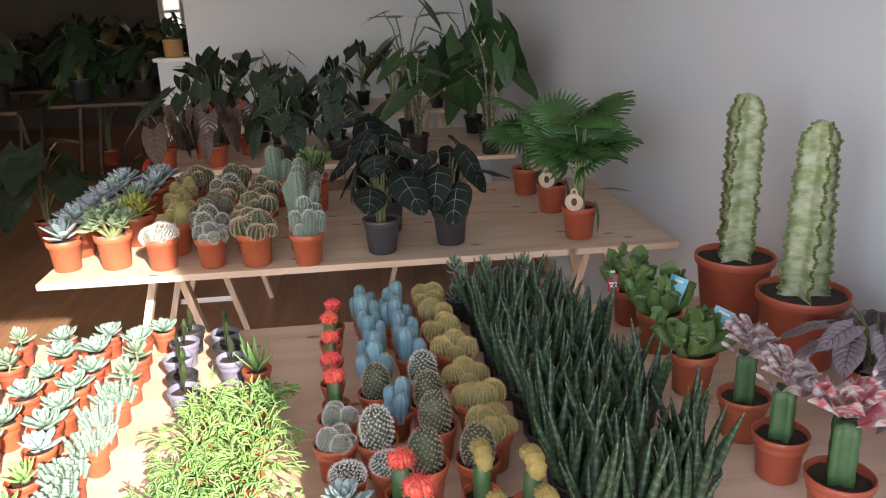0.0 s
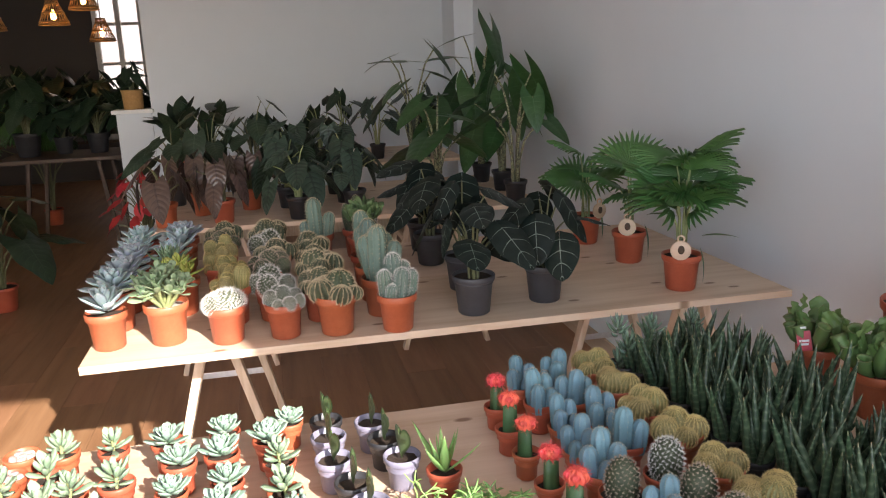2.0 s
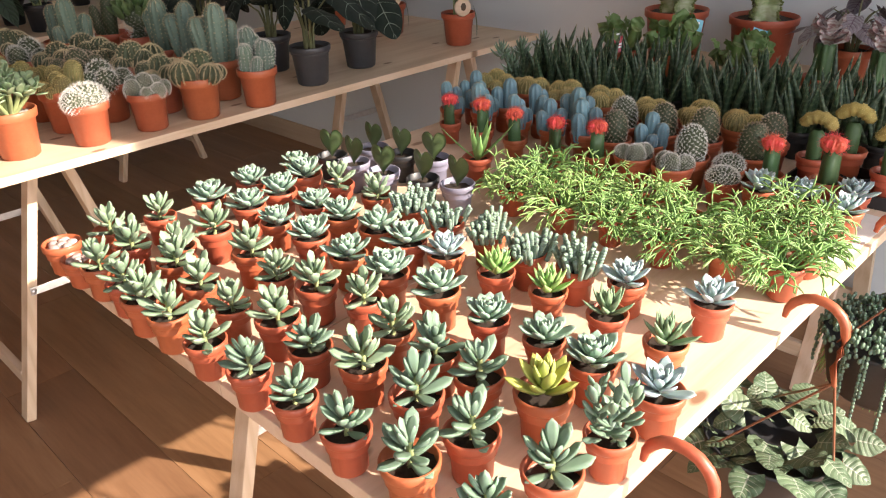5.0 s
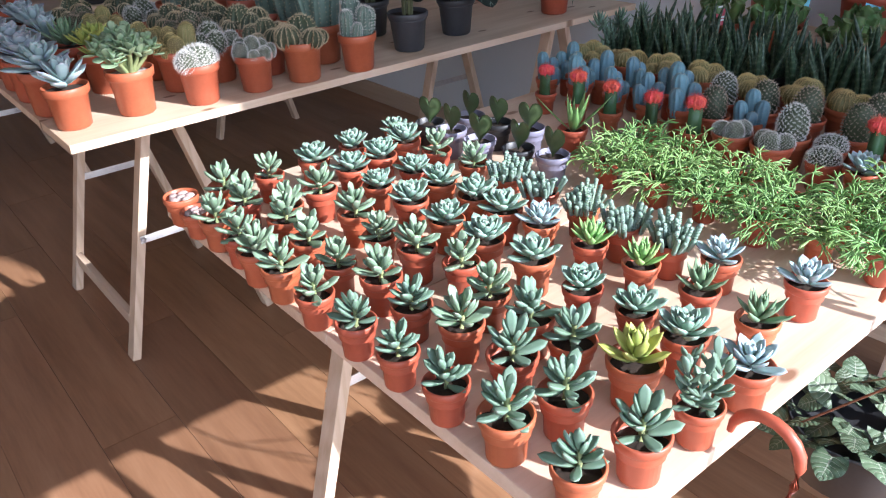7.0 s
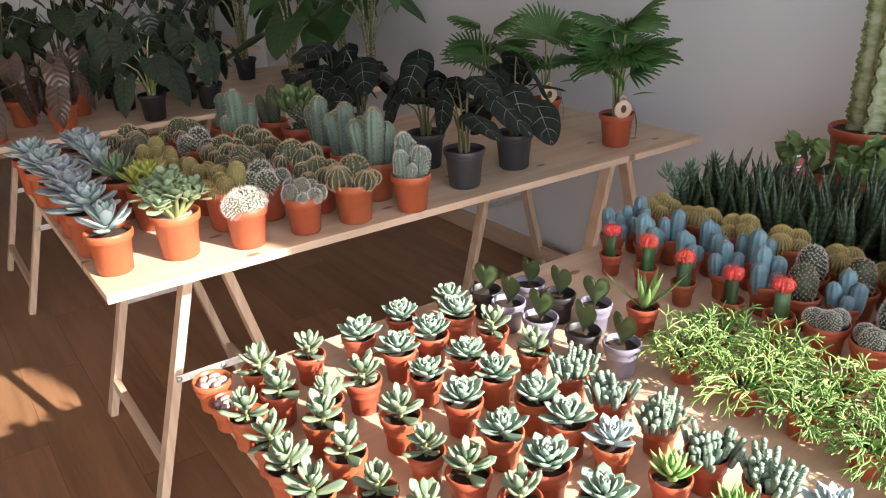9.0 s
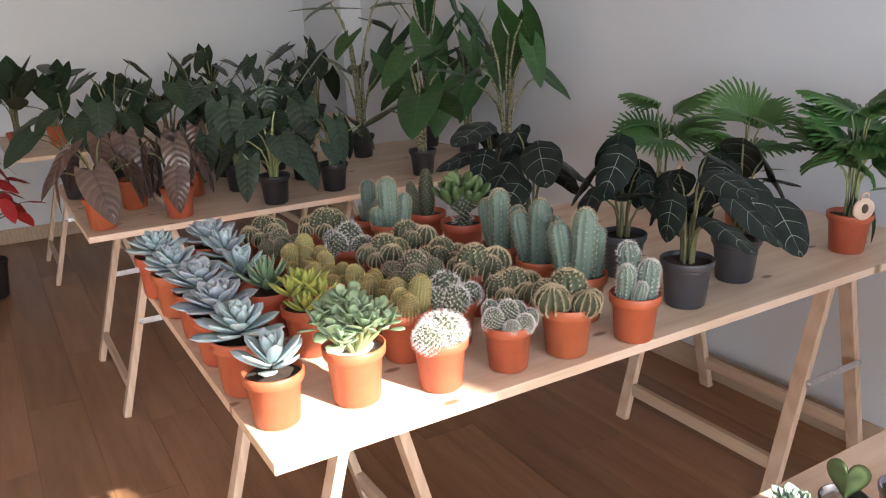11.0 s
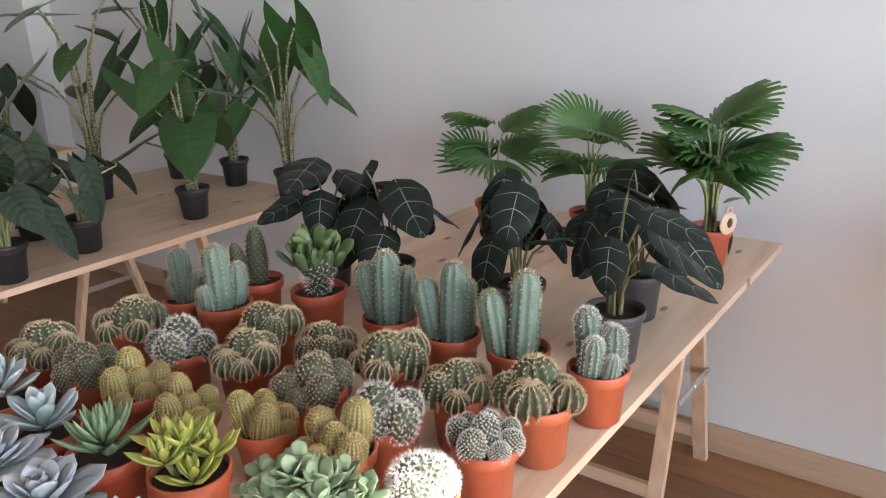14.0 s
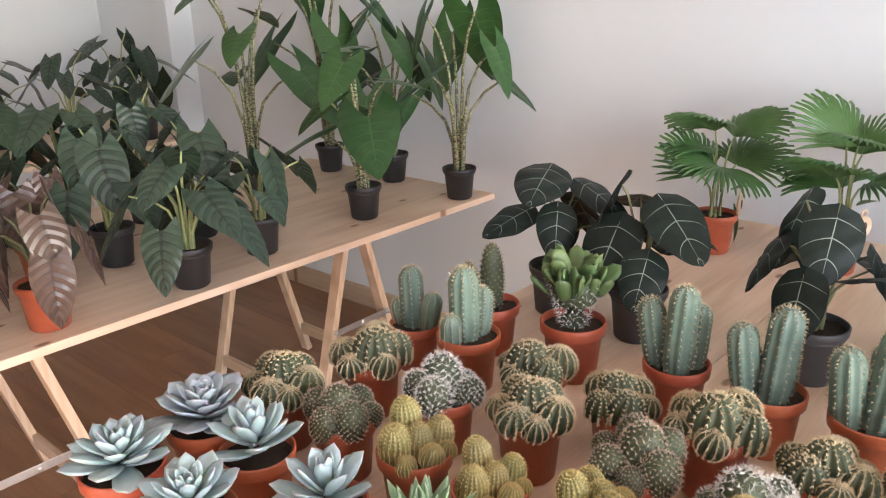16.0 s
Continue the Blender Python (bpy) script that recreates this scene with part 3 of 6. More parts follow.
def rosette(t, leaf, n, z, r0=0.002, tilt0=8.0, tilt1=78.0, s0=1.0, s1=0.35, rise=0.012, off=(0, 0), lean=0.0, name="leaf"):
    for i in range(n):
        q = i / (n - 1)
        a = i * GOLD + RNG.uniform(-0.12, 0.12)
        tilt = tilt0 + (tilt1 - tilt0) * q ** 1.15 + RNG.uniform(-5, 5)
        s = (s0 + (s1 - s0) * q) * RNG.uniform(0.9, 1.08)
        m = Matrix.Translation((off[0], off[1], z + rise * q)) @ Euler((lean, 0, 0)).to_matrix().to_4x4() @ pose(0, 0, 0, 0, 0, math.degrees(a)) @ pose(r0, 0, 0, 0, -tilt, 0) @ Matrix.Scale(s, 4)
        put(name, leaf, t, m)


L_K = fat_leaf("paddle_leaf", 0.042, 0.018, 0.0055, S_K, 0.72, 0.22, 0.16, 0.25)
L_KD = fat_leaf("paddle_leaf_dark", 0.043, 0.018, 0.0055, S_KD, 0.68, 0.25, 0.14, 0.35)
L_E = fat_leaf("rosette_leaf", 0.045, 0.022, 0.0042, S_E, 0.7, 0.35, 0.20, 0.45)
L_EB = fat_leaf("rosette_leaf_blue", 0.047, 0.021, 0.0042, S_EB, 0.66, 0.35, 0.18, 0.5)
L_G = fat_leaf("green_leaf", 0.049, 0.017, 0.0045, S_G, 0.5, 0.5, 0.22, 0.9)
L_GD = fat_leaf("dull_leaf", 0.050, 0.016, 0.0045, S_GD, 0.5, 0.5, 0.20, 0.9)
L_Y = fat_leaf("yellow_leaf", 0.046, 0.020, 0.0048, S_Y, 0.6, 0.4, 0.18, 0.8)
L_B1 = fat_leaf("large_rosette_leaf", 0.080, 0.050, 0.0050, S_EG, 0.66, 0.33, 0.10, 0.35)
L_B2 = fat_leaf("large_narrow_leaf", 0.078, 0.037, 0.0060, S_EB, 0.68, 0.40, 0.12, 0.40)
L_B3 = fat_leaf("large_dull_leaf", 0.075, 0.022, 0.0060, S_GD, 0.55, 0.5, 0.22, 0.85)
L_B4 = fat_leaf("large_yellow_leaf", 0.062, 0.026, 0.0050, S_Y, 0.6, 0.4, 0.2, 0.85)
L_CR = fat_leaf("jade_leaf", 0.043, 0.033, 0.0032, S_CR, 0.62, 0.3, 0.05, 0.12)
SMALL = "small succulents in rows"


def paddle_plant(leaf, n, name_label):
    t = potted("succulent", name_label, POT_S, "succulent", SMALL)
    h = 0.046
    st = tube([(0, 0, h - 0.004), (0.001, 0, h + 0.012), (0, 0.001, h + 0.026)], [0.004, 0.0035, 0.003])
    put("stem", mesh_of("stem", st[0], st[1], M_STEM, st[2]), t, Matrix())
    for i in range(n):
        q = i / (n - 1)
        a = (i % 2) * math.pi + (i // 2) * 1.35 + RNG.uniform(-0.25, 0.25)
        tilt = 6 + 58 * q + RNG.uniform(-14, 14)
        m = Matrix.Translation((0, 0, h + 0.004 + 0.024 * q)) @ pose(0, 0, 0, 0, 0, math.degrees(a)) @ pose(0.002, 0, 0, RNG.uniform(-14, 14), -tilt, 0) @ Matrix.Scale(RNG.uniform(0.64, 1.0) * (1 - 0.3 * q), 4)
        put("leaf", leaf, t, m)
    return t


def small_rosette(leaf, n, label, tilt0=12, rise=0.014, s1=0.32, r0=0.002):
    t = potted("succulent", label, POT_S, "succulent", SMALL)
    rosette(t, leaf, n, 0.050, r0, tilt0, 80, 0.88, s1, rise)
    return t


K1 = [paddle_plant(L_K, 16, "grey-green paddle-leaved succulent in small terracotta-coloured pot") for _ in range(3)]
KD = [paddle_plant(L_KD, 17, "dark green paddle-leaved succulent in small terracotta-coloured pot") for _ in range(2)]
E1 = [small_rosette(L_E, 26, "blue-green echeveria rosette in small terracotta-coloured pot"), small_rosette(L_E, 30, "blue-green echeveria rosette in small terracotta-coloured pot", 18)]
EB = [small_rosette(L_EB, 22, "pale blue echeveria rosette in small terracotta-coloured pot", 16)]
G1 = [small_rosette(L_G, 17, "bright green pointed rosette in small terracotta-coloured pot", 22, s1=0.5)]
GD = [small_rosette(L_GD, 17, "dull green agave-like rosette in small terracotta-coloured pot", 24, s1=0.5)]
Y1 = [small_rosette(L_Y, 15, "yellow-green rosette in small terracotta-coloured pot", 24, s1=0.5)]


def bead_plant():
    t = potted("sedum", "pale blue-green beaded sedum in small terracotta-coloured pot", POT_S, "succulent", SMALL)
    s = Soup()
    for _ in range(15):
        a, r = RNG.uniform(0, 6.28), 0.024 * math.sqrt(RNG.random())
        bx, by, top = r * math.cos(a), r * math.sin(a), RNG.uniform(0.012, 0.036)
        lx, ly = bx * 0.5, by * 0.5
        for j in range(9):
            q = j / 8
            for k in range(3 if j < 8 else 1):
                an = j * 2.1 + k * 2.09
                c = Vector((bx + lx * q + 0.0052 * math.cos(an), by + ly * q + 0.0052 * math.sin(an), 0.048 + top * q))
                d = Vector((math.cos(an), math.sin(an), 0.7)).normalized() * 0.0085
                v = tube([c, c + d * 0.3, c + d * 0.75, c + d], [0.0012, 0.0036, 0.0034, 0.0006], 5)
                s.add(*v)
    put("foliage", s.mesh("foliage", S_BEAD), t, Matrix())
    return t


SD = [bead_plant(), bead_plant()]

# the front table, column by column
LEFT = [(-0.939, 1.674), (-0.940, 1.601), (-0.948, 1.536), (-0.947, 1.472), (-0.950, 1.385)]
spread(K1, LEFT + [(-0.872, 1.777), (-0.878, 1.698), (-0.791, 1.771), (-0.835, 1.640), (-0.866, 1.591), (-0.769, 1.645), (-0.779, 1.532), (-0.877, 1.512), (-0.522, 1.639), (-0.795, 1.453), (-0.882, 1.430), (-0.868, 1.352), (-0.784, 1.380), (-0.764, 1.310), (-0.518, 1.545), (-0.793, 1.226), (-0.865, 1.200)])
spread(KD, [(-0.950, 1.295), (-0.950, 1.214), (-0.950, 1.132), (-0.945, 1.048), (-0.944, 0.957), (-0.880, 1.275), (-0.800, 1.150), (-0.800, 1.086), (-0.870, 1.112), (-0.878, 1.030), (-0.872, 0.940)])
spread(E1, [(-0.703, 1.764), (-0.609, 1.777), (-0.679, 1.683), (-0.612, 1.687), (-0.498, 1.786), (-0.534, 1.715), (-0.603, 1.605), (-0.685, 1.601), (-0.612, 1.527), (-0.691, 1.506), (-0.696, 1.416), (-0.611, 1.445), (-0.616, 1.377), (-0.701, 1.329), (-0.695, 1.243), (-0.700, 1.154), (-0.692, 1.078), (-0.703, 1.005)])
spread(EB, [(-0.118, 1.062), (-0.098, 1.000), (-0.045, 0.940), (-0.115, 0.930), (-0.605, 1.311), (-0.515, 1.072), (-0.705, 0.925), (-0.497, 0.965)])
spread(SD, [(-0.521, 1.462), (-0.526, 1.381), (-0.519, 1.303), (-0.535, 1.219), (-0.527, 1.143)])
spread(G1, [(-0.601, 1.223), (-0.597, 1.140)])
spread(GD, [(-0.600, 1.050), (-0.612, 0.966)])
spread(Y1, [(-0.788, 1.010)], smin=1.1, smax=1.15)


def bushy(label):
    t = potted("bushy_succulent", label, POT_S, "succulent", SMALL)
    leaf = L_KD
    for j in range(5):
        a = j * 2.4
        o = (0.010 * math.cos(a), 0.010 * math.sin(a))
        for i in range(9):
            q = i / 8
            m = Matrix.Translation((o[0] * (1 + q), o[1] * (1 + q), 0.05 + 0.05 * q)) @ pose(0, 0, 0, 0, 0, math.degrees(i * GOLD + j)) @ pose(0.001, 0, 0, 0, -(10 + 50 * q), 0) @ Matrix.Scale(0.62 * RNG.uniform(0.8, 1.1), 4)
            put("leaf", leaf, t, m)
    return t


spread([bushy("tall bushy green succulent in small terracotta-coloured pot")], [(-0.790, 0.930)])


def stone_pot():
    t = potted("living_stones", "living-stone plants on gravel in small clay-coloured pot", POT_SS, "succulent", SMALL)
    for i in range(6):
        a = i * 1.2
        r = 0.0 if i == 0 else 0.014
        v, f = lathe([(0.0, 0), (0.007, 0.001), (0.008, 0.006), (0.006, 0.0105), (0.002, 0.0115), (0.0, 0.0110)], 12)
        put("stone_plant", mesh_of("stone_plant", v, f, C_STONE), t, pose(r * math.cos(a), r * math.sin(a), 0.038, 0, 0, i * 50) @ Matrix.Diagonal((1.15, 0.85, 1, 1)))
    return t


spread([stone_pot()], [(-0.940, 1.800), (-0.943, 1.737)])


# heart-leaved hoyas in film pots
def heart_mesh():
    n, rings = 30, 4
    verts, uvs, faces = [], [], []
    for side in (-1, 1):
        for r in range(rings):
            q = (r + 1) / rings
            for k in range(n):
                a = 2 * math.pi * k / n
                x = 0.026 * math.sin(a) ** 3 * 1.02
                z = 0.026 * (0.8125 * math.cos(a) - 0.3125 * math.cos(2 * a) - 0.125 * math.cos(3 * a) - 0.0625 * math.cos(4 * a)) + 0.030
                edge = math.sqrt(max(0, 1 - q ** 4))
                verts.append((x * q, side * 0.0032 * edge + 0.012 * (x / 0.026) ** 2 * 0.3, 0.030 + (z - 0.030) * q))
                uvs.append((q ** 5, k / n))
    for s in range(2):
        o = s * rings * n
        for r in range(rings - 1):
            for k in range(n):
                k2 = (k + 1) % n
                q = (o + r * n + k, o + r * n + k2, o + (r + 1) * n + k2, o + (r + 1) * n + k)
                faces.append(q if s else q[::-1])
        cap = tuple(o + k for k in range(n))
        faces.append(cap if not s else cap[::-1])
    for k in range(n):
        k2 = (k + 1) % n
        a, b = (rings - 1) * n, (2 * rings - 1) * n
        faces.append((a + k, a + k2, b + k2, b + k))
    return mesh_of("heart_leaf", verts, faces, S_HOYA, uvs)


hoya = potted("heart_hoya", "single heart-shaped green hoya leaf in grey film pot", POT_LIL, "succulent", "heart-leaved hoyas")
put("leaf", heart_mesh(), hoya, pose(0, 0, 0.046) @ Matrix.Diagonal((0.95, 1, 1.2, 1)))
hoyab = potted("heart_hoya", "single heart-shaped green hoya leaf in black pot", POT_BS, "succulent", "heart-leaved hoyas")
put("leaf", heart_mesh(), hoyab, pose(0, 0, 0.046) @ Matrix.Diagonal((0.95, 1, 1.2, 1)))
HO = [(-0.434, 1.760), (-0.437, 1.694), (-0.357, 1.727), (-0.346, 1.660), (-0.437, 1.615), (-0.330, 1.590), (-0.416, 1.537), (-0.402, 1.468)]
for i, (x, y) in enumerate(HO):
    p = hoya if i % 3 else hoyab
    m = pose(x, y, TOP, 0, 0, -82 + RNG.uniform(-16, 16))
    if i in (0, 1):
        p.matrix_basis = m
    else:
        copy_thing(p, m)


# mistletoe cacti: mounds of thin branching stems
def mistletoe():
    t = potted("mistletoe_cactus", "bright green thread-stemmed mistletoe cactus in terracotta-coloured pot", POT_S, "succulent", "mistletoe cacti")
    s = Soup()

    def shoot(p, d, length, r, depth):
        pts = [p]
        for i in range(3):
            d = (d + Vector((RNG.uniform(-0.35, 0.35), RNG.uniform(-0.35, 0.35), -0.22))).normalized()
            pts.append(pts[-1] + d * length / 3)
        s.add(*tube(pts, [r, r * 1.1, r, r * 0.6], 5))
        if depth:
            for _ in range(3):
                shoot(pts[-1], (d + Vector((RNG.uniform(-0.9, 0.9), RNG.uniform(-0.9, 0.9), RNG.uniform(-0.1, 0.6)))).normalized(), length * 0.72, r * 0.85, depth - 1)

    for _ in range(34):
        a, r = RNG.uniform(0, 6.28), 0.02 * math.sqrt(RNG.random())
        d = Vector((math.cos(a) * RNG.uniform(0.2, 1.1), math.sin(a) * RNG.uniform(0.2, 1.1), 1.0)).normalized()
        shoot(Vector((r * math.cos(a), r * math.sin(a), 0.045)), d, RNG.uniform(0.022, 0.044), 0.00165, 2 if RNG.random() < 0.75 else 1)
    put("foliage", s.mesh("foliage", S_RHIP), t, Matrix())["kind"] = "stuff"
    return t


MI = [mistletoe(), mistletoe(), mistletoe()]
spread(MI, [(-0.345, 1.392), (-0.262, 1.385), (-0.352, 1.285), (-0.260, 1.290), (-0.345, 1.200), (-0.262, 1.195), (-0.360, 1.105), (-0.270, 1.105), (-0.350, 1.015), (-0.265, 1.015), (-0.345, 0.932), (-0.262, 0.930), (-0.185, 0.975)], smin=0.86, smax=1.0)


# pale-leaved sprouts
def sprout():
    t = potted("leafy_sprout", "pale green sprout of arching pointed leaves in small pot", POT_S, "houseplant")
    lf = fat_leaf("arching_leaf", 0.085, 0.016, 0.0016, S_G, 0.4, 0.5, 0.1, 0.9)
    for i in range(9):
        put("leaf", lf, t, pose(0, 0, 0.048, 0, 0, i * 137.5) @ pose(0.003, 0, 0, RNG.uniform(-20, 20), -RNG.uniform(35, 80), 0) @ Matrix.Scale(RNG.uniform(0.7, 1.1), 4))
    return t


spread([sprout()], [(-0.275, 1.530)])


# ---- cacti ----
def spines_on(points, length, per, width, mat, name="spine_coat", flare=0.9):
    """Thin tapering spines in little stars at (place, normal)."""
    v, f = [], []
    for p, nrm in points:
        for _ in range(per):
            d = (nrm + flare * Vector((RNG.uniform(-1, 1), RNG.uniform(-1, 1), RNG.uniform(-1, 1)))).normalized()
            w = d.cross(Vector((RNG.uniform(-1, 1), RNG.uniform(-1, 1), RNG.uniform(-1, 1)))).normalized() * width
            L = length * RNG.uniform(0.6, 1.15)
            o = len(v)
            v += [p - w, p + w, p + d * L]
            f.append((o, o + 1, o + 2))
    return mesh_of(name, v, f, mat, smooth=False)


def ribbed(name, R, Hh, ribs, mat, depth=0.13, rows=13, dome=1.0):
    """A ribbed ball or column; returns its mesh and the places for spines along the rib crests."""
    n = ribs * 4
    verts, faces, pts = [], [], []
    low = rows - 8
    for i in range(rows):
        q = i / (rows - 1)
        if Hh > 2.2 * R:
            if i < low:
                z, r = (Hh - 1.3 * R) * i / low, R * (0.84 + 0.16 * min(1, 3 * i / low))
            else:
                an = 0.5 * math.pi * (i - low) / 7
                z, r = Hh - 1.3 * R + 1.3 * R * math.sin(an), R * math.cos(an)
        else:
            an = -1.05 + q * (1.05 + math.pi / 2)
            r, z = R * math.cos(an), Hh * (math.sin(an) + math.sin(1.05)) / (1 + math.sin(1.05))
        for k in range(n):
            a = 2 * math.pi * k / n
            c = math.cos(a * ribs)
            rr = r * (1 + depth * min(1, 1.6 * r / R) * (c if c > 0 else c * 1.1))
            verts.append((rr * math.cos(a), rr * math.sin(a), z - (R * 0.10 if q > 0.97 else 0)))
            if k % 4 == 0 and 0 < i < rows - 1:
                nn = Vector((math.cos(a) * max(r, 0.2 * R), math.sin(a) * max(r, 0.2 * R), (z - Hh * 0.5) * (R / Hh) * 0.9)).normalized()
                pts.append((Vector((rr * math.cos(a), rr * math.sin(a), z)), nn))
    for i in range(rows - 1):
        for k in range(n):
            k2 = (k + 1) % n
            faces.append((i * n + k, i * n + k2, (i + 1) * n + k2, (i + 1) * n + k))
    faces.append(tuple((rows - 1) * n + k for k in range(n)))
    return mesh_of(name, verts, faces, mat), pts


def knobbly(name, R, Hh, count, mat):
    """A ball covered in small tubercles set in spirals."""
    v, f = lathe([(0.45 * R, 0), (0.85 * R, 0.12 * Hh), (R, 0.4 * Hh), (0.95 * R, 0.62 * Hh), (0.72 * R, 0.84 * Hh), (0.36 * R, 0.97 * Hh), (0.0, Hh)], 22)
    s = Soup()
    s.add(v, f)
    pts = []
    for i in range(count):
        q = (i + 0.5) / count
        zz = q
        rr = math.sqrt(max(0.02, 1 - (2 * zz - 0.85) ** 2 / 1.4)) if zz < 0.9 else math.sqrt(max(0.0, 1 - zz)) * 1.9
        rr = min(1.0, rr)
        a = i * GOLD
        nrm = Vector((math.cos(a) * rr, math.sin(a) * rr, 1.3 * (zz - 0.42))).normalized()
        p = Vector((R * rr * math.cos(a), R * rr * math.sin(a), Hh * zz))
        k = R * 0.13
        t1 = nrm.orthogonal().normalized()
        t2 = nrm.cross(t1)
        base = [p + k * (t1 * math.cos(b) + t2 * math.sin(b)) - nrm * k * 0.4 for b in (0, 1.57, 3.14, 4.71)]
        s.add(base + [p + nrm * k * 0.7], [(0, 1, 4), (1, 2, 4), (2, 3, 4), (3, 0, 4)])
        pts.append((p + nrm * k * 0.6, nrm))
    return s.mesh(name, mat), pts


def ball_kind(kind, R, Hh):
    if kind == "barrel":
        me, pts = ribbed("stem", R, Hh, 12, C_GREEN, 0.20, 24)
        return me, spines_on(pts, R * 0.24, 9, R * 0.024, SP_TAN, flare=1.1)
    if kind == "gold":
        me, pts = ribbed("stem", R, Hh, 18, C_YEL, 0.07, 22)
        return me, spines_on(pts, R * 0.22, 9, R * 0.018, SP_GOLD, flare=1.1)
    if kind == "white":
        me, pts = knobbly("stem", R, Hh, 230, C_GREEN)
        return me, spines_on(pts, R * 0.22, 12, R * 0.022, SP_WHITE, flare=1.6)
    if kind == "brown":
        me, pts = knobbly("stem", R, Hh, 210, C_GREEN)
        return me, spines_on(pts, R * 0.18, 10, R * 0.026, SP_BROWN, flare=1.3)
    if kind == "shaggy":
        me, pts = knobbly("stem", R, Hh, 130, C_GREEN)
        return me, spines_on(pts, R * 0.36, 13, R * 0.017, SP_WHITE, flare=1.2)
    if kind == "wool":
        me, pts = knobbly("stem", R, Hh, 240, C_GREEN)
        return me, spines_on(pts, R * 0.27, 16, R * 0.013, SP_WHITE, flare=1.1)
    if kind == "column":
        me, pts = ribbed("stem", R, Hh, 9, C_COL, 0.12, 18)
        return me, spines_on(pts, R * 0.28, 7, R * 0.020, SP_TAN)
    if kind == "bluecolumn":
        me, pts = ribbed("stem", R, Hh, 8, C_BLUE, 0.12, 15)
        return me, spines_on(pts, R * 0.18, 4, R * 0.018, SP_TAN)
    me, pts = ribbed("stem", R, Hh, 11, C_COL, 0.12, 15)
    return me, spines_on(pts, R * 0.4, 9, R * 0.020, SP_WHITE)


BALLS = {}


def ball(kind, R, Hh):
    key = (kind, R, Hh)
    if key not in BALLS:
        BALLS[key] = ball_kind(kind, R, Hh)
    return BALLS[key]


def cluster(label, pot, kind, stems, name="cactus", group="", lean=0.35):
    """stems: (x, y, radius, height) in the pot; each stem is a part with its spines under it."""
    t = potted(name, label, pot, "cactus", group)
    z = pot[2] - 0.014
    for x, y, R, Hh in stems:
        me, sp = ball(kind, R, Hh)
        st = put("stem", me, t, pose(x, y, z, -math.degrees(lean) * y / 0.06, math.degrees(lean) * x / 0.06, RNG.uniform(0, 90)))
        part("spine_coat", sp, None, st)["kind"] = "stuff"
    return t


B5 = [(0.002, 0.004, 0.027, 0.066), (0.034, 0.014, 0.023, 0.050), (-0.034, 0.012, 0.024, 0.054), (0.012, -0.034, 0.022, 0.044), (-0.010, 0.038, 0.021, 0.048), (-0.028, -0.028, 0.018, 0.036), (0.038, -0.018, 0.017, 0.034)]
B5B = [(0.012, 0.010, 0.031, 0.070), (-0.032, 0.004, 0.026, 0.056), (0.004, -0.038, 0.022, 0.044), (-0.010, 0.040, 0.022, 0.052), (0.040, -0.018, 0.018, 0.034), (0.040, 0.030, 0.018, 0.038)]
BG = [(-0.026, 0.010, 0.0195, 0.060), (0.010, 0.024, 0.0190, 0.072), (0.030, -0.010, 0.0180, 0.050), (-0.004, -0.034, 0.0155, 0.034), (0.002, -0.006, 0.0165, 0.052), (-0.033, -0.022, 0.0130, 0.028), (0.024, -0.034, 0.0125, 0.026)]
BP = [(0.0, 0.0, 0.021, 0.058), (0.030, 0.010, 0.019, 0.044), (-0.032, 0.008, 0.020, 0.048), (0.012, -0.034, 0.018, 0.036), (-0.018, -0.032, 0.015, 0.030), (0.038, -0.020, 0.015, 0.036), (-0.010, 0.034, 0.018, 0.050), (0.018, 0.034, 0.015, 0.044)]
BC = [(0.004, 0.012, 0.0215, 0.150), (-0.026, -0.004, 0.018, 0.105), (0.024, -0.018, 0.020, 0.118), (-0.002, -0.032, 0.0145, 0.068)]
BC2 = [(-0.004, 0.004, 0.0225, 0.130), (0.028, -0.008, 0.018, 0.082), (-0.028, 0.018, 0.016, 0.058)]
BB6 = [(0.0, 0.014, 0.019, 0.115), (-0.026, 0.004, 0.016, 0.080), (0.004, -0.022, 0.0185, 0.085), (0.030, -0.004, 0.017, 0.075), (-0.022, -0.026, 0.012, 0.048), (0.022, 0.026, 0.016, 0.090)]
CL = "cacti in rows on the middle table"
barrel = [cluster("clump of ribbed green barrel cacti in clay-coloured pot", POT_L, "barrel", B5, group=CL), cluster("clump of ribbed green barrel cacti in clay-coloured pot", POT_L, "barrel", B5B, group=CL)]
spread(barrel, [(-0.628, 3.215), (-0.477, 3.175), (-0.468, 2.868), (-0.343, 2.936), (-0.352, 2.784), (-0.350, 2.644), (-0.368, 2.496), (-0.340, 2.372)])
spread([cluster("clump of brown-spined pincushion cacti in clay-coloured pot", POT_L, "brown", B5, group=CL)], [(-0.630, 3.082), (-0.493, 2.690)])
spread([cluster("clump of white-spined pincushion cacti in clay-coloured pot", POT_L, "shaggy", B5B, group=CL)], [(-0.487, 3.008), (-0.490, 2.540)])
spread([cluster("clump of golden-spined cacti in clay-coloured pot", POT_L, "gold", BG, group=CL)], [(-0.632, 2.942), (-0.633, 2.818), (-0.595, 2.690), (-0.600, 2.545)])
spread([cluster("clump of round white-dotted cacti in clay-coloured pot", POT_L, "white", BP, group=CL)], [(-0.470, 2.388)], turn=False)
spread([cluster("white woolly ball cactus in clay-coloured pot", POT_L, "wool", [(-0.006, 0, 0.040, 0.050), (0.020, 0.014, 0.030, 0.044)], group=CL)], [(-0.612, 2.400)])
